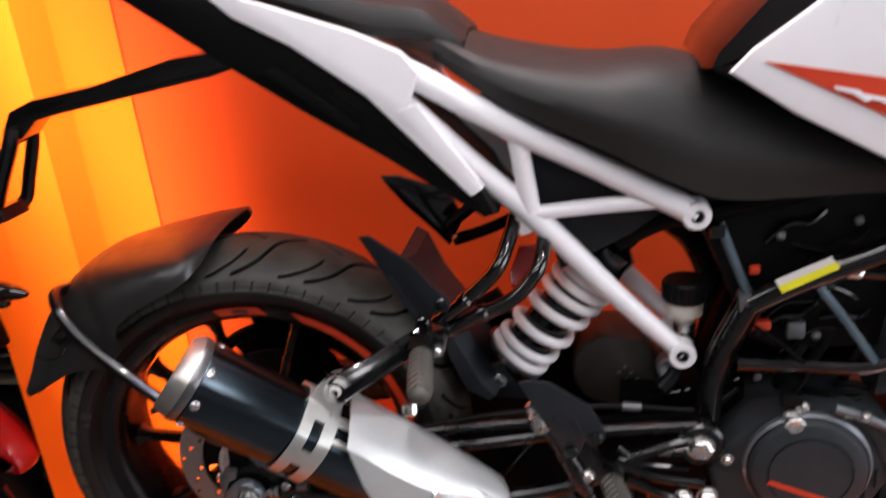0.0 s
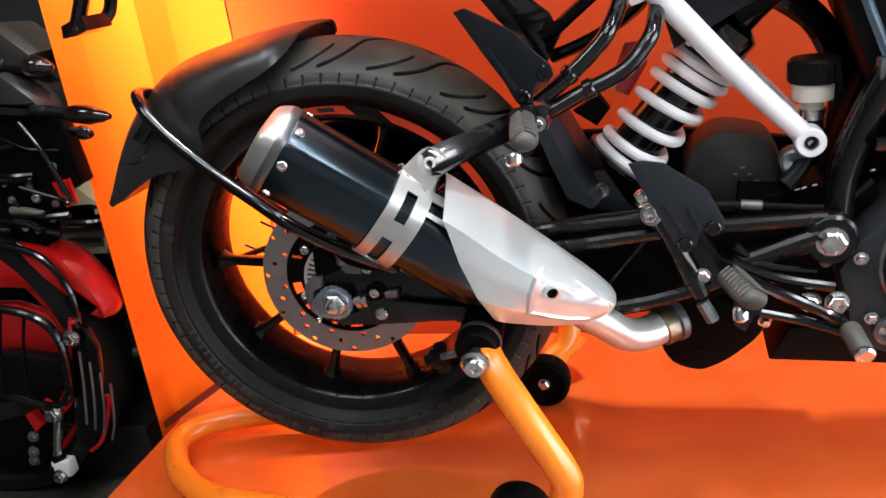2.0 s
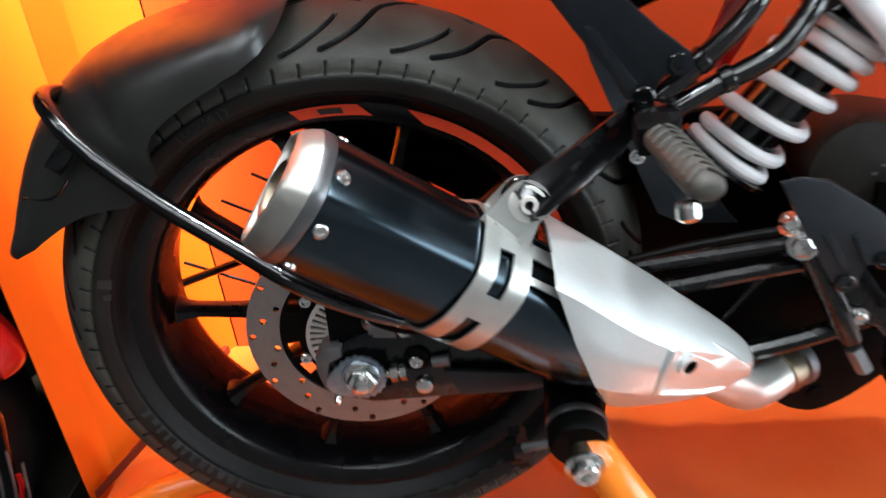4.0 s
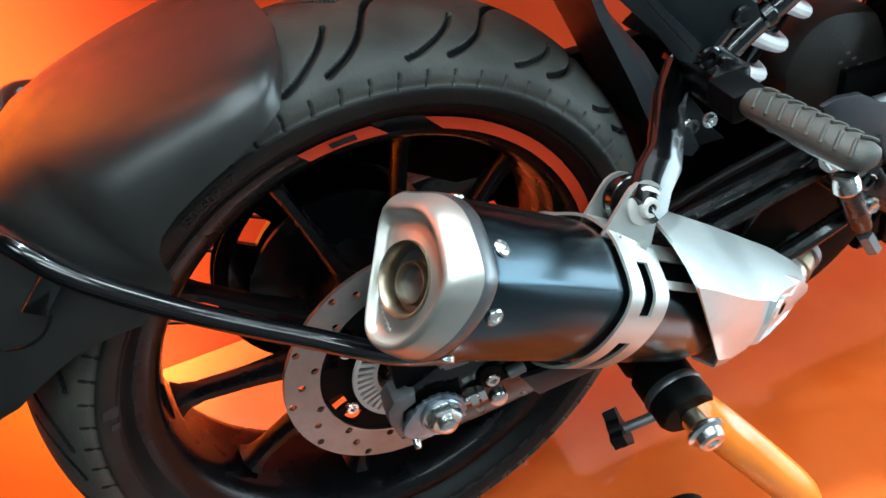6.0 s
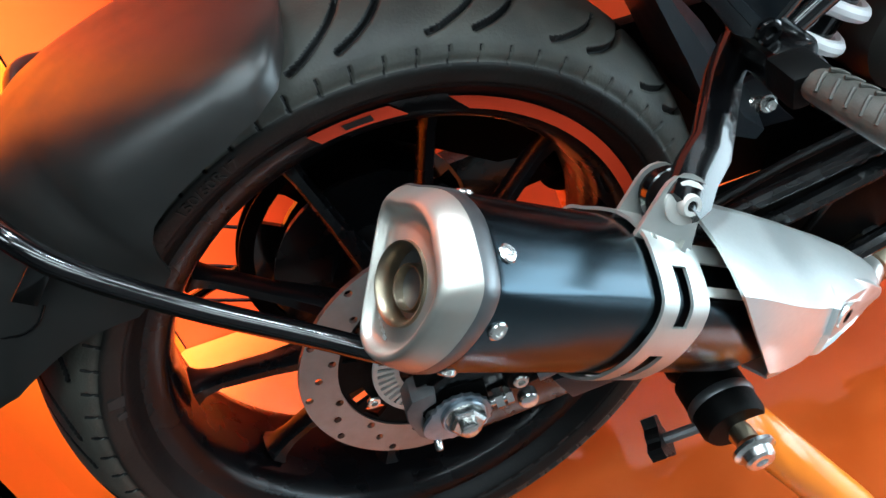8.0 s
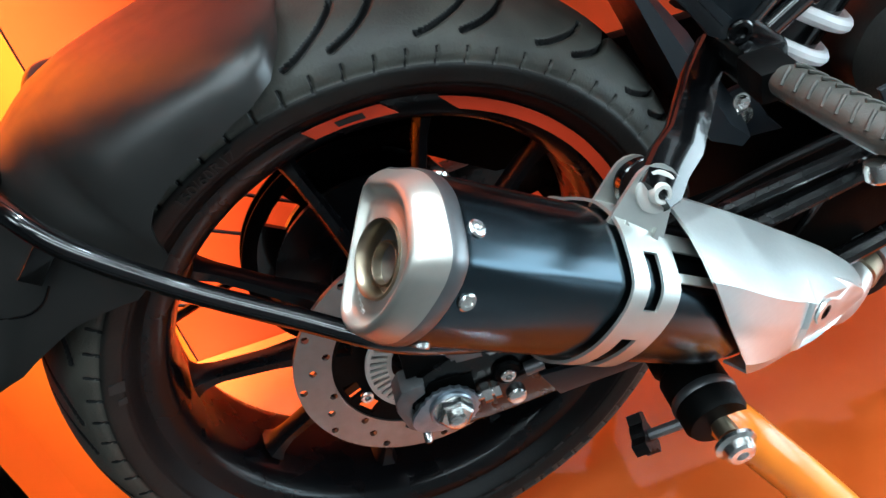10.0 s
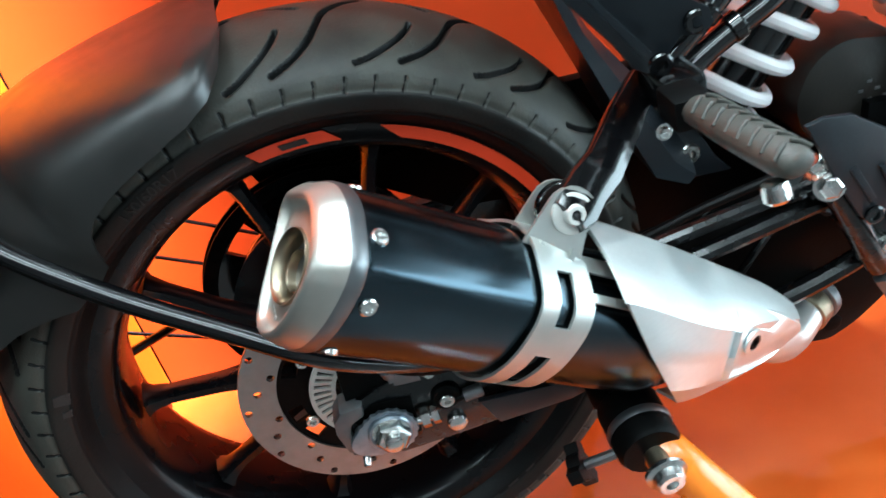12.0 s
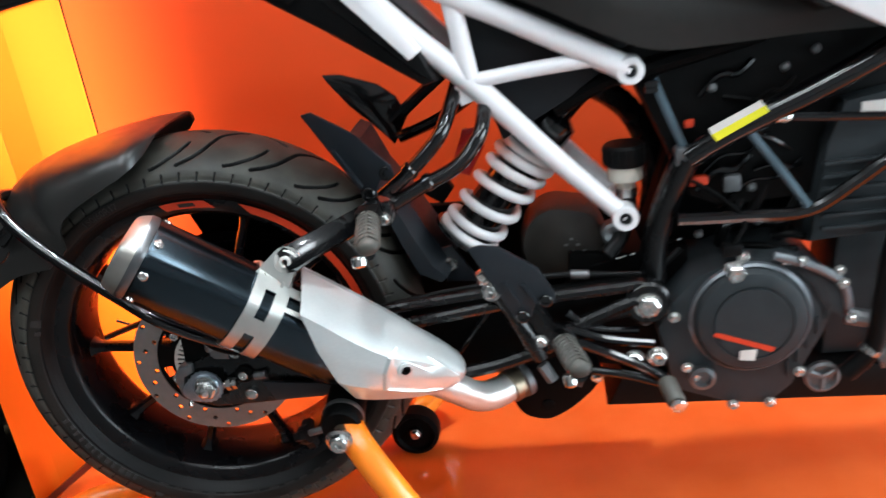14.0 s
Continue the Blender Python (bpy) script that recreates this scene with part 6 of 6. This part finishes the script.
part("guard_lug", rtube([(-0.532, -0.01, 0.25), (-0.540, -0.015, 0.225), (-0.56, -0.015, 0.195)], 0.008), RED, red)
part("guard_lug", rtube([(-0.58, -0.01, 0.112), (-0.612, -0.015, 0.080), (-0.64, -0.015, 0.09)], 0.011), RED, red)
part("wheel_rim", turned([(0.215, 0.03), (0.222, 0.034), (0.238, 0.034), (0.240, 0.0), (0.215, 0.0)], rp(-0.80, 0.05, 0.155), seg=72, closed=True), RED, red, "red-edged rear wheel")
part("wheel_tyre", turned([(0.236, 0.045), (0.25, 0.055), (0.275, 0.05), (0.285, 0.0), (0.275, -0.05), (0.236, -0.045)], rp(-0.80, 0.05, 0.166), seg=72, closed=True), RUBBER, red, "black rear tyre")
part("damper_rod", rtube([(-0.612, -0.02, 0.072), (-0.632, -0.02, 0.02), (-0.656, -0.02, -0.05)], 0.008, 12), STEEL, red, "chromed damper rod")
part("damper_boot", rtube([(-0.64, -0.018, -0.01), (-0.662, -0.018, -0.062)], 0.012, 12), DEEPBLACK, red)
part("axle_block", box(rp(-0.655, -0.03, -0.052), rp(-0.62, -0.005, -0.02), 0.005), PAPER, red, "pale axle block")
part("axle_nut", hex_bolt(rp(-0.640, -0.03, -0.048), r=0.010, h=0.012), STEEL, red)
part("bracket", rslab([(-0.80, 0.03), (-0.69, 0.05), (-0.66, 0.0), (-0.70, -0.06), (-0.80, -0.06)], -0.01, 0.02, 0.005), DEEPBLACK, red)
for x, z in ((-0.690, 0.02), (-0.700, -0.012), (-0.705, -0.03)):
    part("bracket_bolt", hex_bolt(rp(x, -0.011, z), r=0.008, h=0.008), DULLSTEEL, red)
part("red_link", rslab([(-0.69, 0.065), (-0.672, 0.072), (-0.660, 0.045), (-0.68, 0.03)], -0.014, 0.0, 0.002), RED, red)


def turn_signal(root, tip, r, parent):
    root, tip = V3(rp(*root)), V3(rp(*tip))
    d = (tip - root).normalized()
    stalk = part("signal_stalk", turned([(r * 0.55, -0.04), (r * 0.75, -0.02), (r * 0.6, -0.016), (r * 0.75, -0.010), (r * 0.6, 0.0), (r * 0.7, 0.02)], root, d, 14), PLASTIC, parent, "ribbed rubber signal stalk")
    length = (tip - root).length
    part("signal_lens", turned([(r * 0.5, 0.012), (r * 1.0, length * 0.35), (r * 1.05, length * 0.6), (r * 0.7, length * 0.85), (r * 0.3, length * 0.98), (0.0001, length)], root, d, 18), LENS, stalk, "smoked indicator lens")


turn_signal((-0.458, 0.0, 0.585), (-0.366, 0.0, 0.572), 0.014, red)
turn_signal((-0.53, 0.03, 0.655), (-0.465, 0.03, 0.648), 0.016, red)
turn_signal((-0.47, 0.04, 0.548), (-0.435, 0.04, 0.540), 0.011, red)
part("tail_cowl", rslab([(-0.62, 0.64), (-0.54, 0.650), (-0.49, 0.605), (-0.485, 0.585), (-0.52, 0.58), (-0.62, 0.59)], 0.0, 0.10, 0.02), GREYSEAT, red, "brownish grey tail cowl", angle=50)
part("tail_frame", rslab([(-0.64, 0.72), (-0.55, 0.715), (-0.50, 0.67), (-0.51, 0.64), (-0.64, 0.66)], 0.03, 0.13, 0.02), GREYSEAT, red, "grey tail section", angle=50)
part("sub_frame", rtube([(-0.53, 0.0, 0.575), (-0.50, 0.0, 0.52), (-0.485, 0.0, 0.46)], 0.004), GLOSS, red, "black frame tube with a dull gloss")
part("frame_pod", rslab([(-0.72, 0.60), (-0.475, 0.585), (-0.462, 0.470), (-0.50, 0.455), (-0.540, 0.418), (-0.572, 0.345), (-0.72, 0.345)], 0.02, 0.050, 0.006), DEEPBLACK, red, "dark cluttered frame side")
part("frame_rail", rtube([(-0.56, -0.004, 0.475), (-0.50, -0.004, 0.455), (-0.475, -0.004, 0.448), (-0.49, -0.004, 0.50)], 0.004, 8), GLOSS, red)
part("frame_rail", rtube([(-0.62, -0.01, 0.425), (-0.56, -0.01, 0.415), (-0.54, -0.01, 0.405)], 0.006, 8), GLOSS, red)
for x, z in ((-0.520, 0.440), (-0.535, 0.415), (-0.56, 0.47), (-0.60, 0.45), (-0.505, 0.50)):
    part("frame_bolt", hex_bolt(rp(x, 0.016, z), r=0.005, h=0.006), DULLSTEEL, red)
part("red_flash", rslab([(-0.515, 0.475), (-0.482, 0.480), (-0.478, 0.440), (-0.500, 0.432)], 0.012, 0.019, 0.002), RED, red)
clutter = random.Random(11)
for k in range(9):
    x, z = clutter.uniform(-0.66, -0.53), clutter.uniform(0.39, 0.56)
    dx, dz = clutter.uniform(0.02, 0.06), clutter.uniform(-0.05, 0.05)
    part("frame_cable", rtube([(x - dx, 0.012, z - dz), (x, 0.004, z), (x + dx, 0.012, z + dz * 0.4)], clutter.choice((0.003, 0.0045, 0.006)), 8), GLOSS, red)
for x, z, r in ((-0.548, 0.452, 0.008), (-0.585, 0.405, 0.007), (-0.562, 0.398, 0.005), (-0.598, 0.478, 0.005), (-0.612, 0.375, 0.006)):
    part("frame_bolt", cap_screw(rp(x, 0.012, z), r=r, h=0.006), STEEL, red)
part("frame_strap", rtube([(-0.600, 0.008, 0.435), (-0.565, 0.006, 0.432), (-0.545, 0.010, 0.424)], 0.0065, 10), BENCHSEAT, red, "grey ribbed hose end")
# a further machine's grey seat beyond
bench = thing("motorcycle", "dark motorcycle with a grey-green vinyl seat, beyond the red one", "motorcycle", at=(-0.80, 0.40, -0.004))
part("seat", slab([(-0.24, 0.385), (-0.10, 0.430), (0.04, 0.420), (0.115, 0.370), (0.125, 0.325), (-0.24, 0.325)], -0.10, 0.10, 0.03, curve=3), BENCHSEAT, bench, "grey-green vinyl seat", angle=50)
part("seat_base", slab([(-0.24, 0.318), (0.120, 0.318), (0.125, 0.270), (0.115, 0.245), (-0.24, 0.245)], -0.095, 0.10, 0.012), BENCHSEAT, bench, "grey-green lower seat edge", angle=50)
part("side_panel", slab([(-0.25, 0.245), (0.105, 0.245), (0.08, 0.08), (-0.25, 0.05)], -0.08, 0.08, 0.02), DEEPBLACK, bench, "black side panel")
part("seat_piping", tube([(-0.24, -0.104, 0.322), (-0.05, -0.106, 0.324), (0.11, -0.102, 0.318), (0.128, -0.06, 0.318)], 0.0075, 8), GLOSS, bench, "black bead round the seat")
part("seat_trim", tube([(-0.24, -0.10, 0.282), (0.0, -0.100, 0.284), (0.115, -0.098, 0.282)], 0.003, 8), GLOSS, bench)
part("stand_leg", tube([(-0.05, 0, 0.1), (-0.05, 0, 0.0)], 0.02, 10, smooth=False), DEEPBLACK, bench)
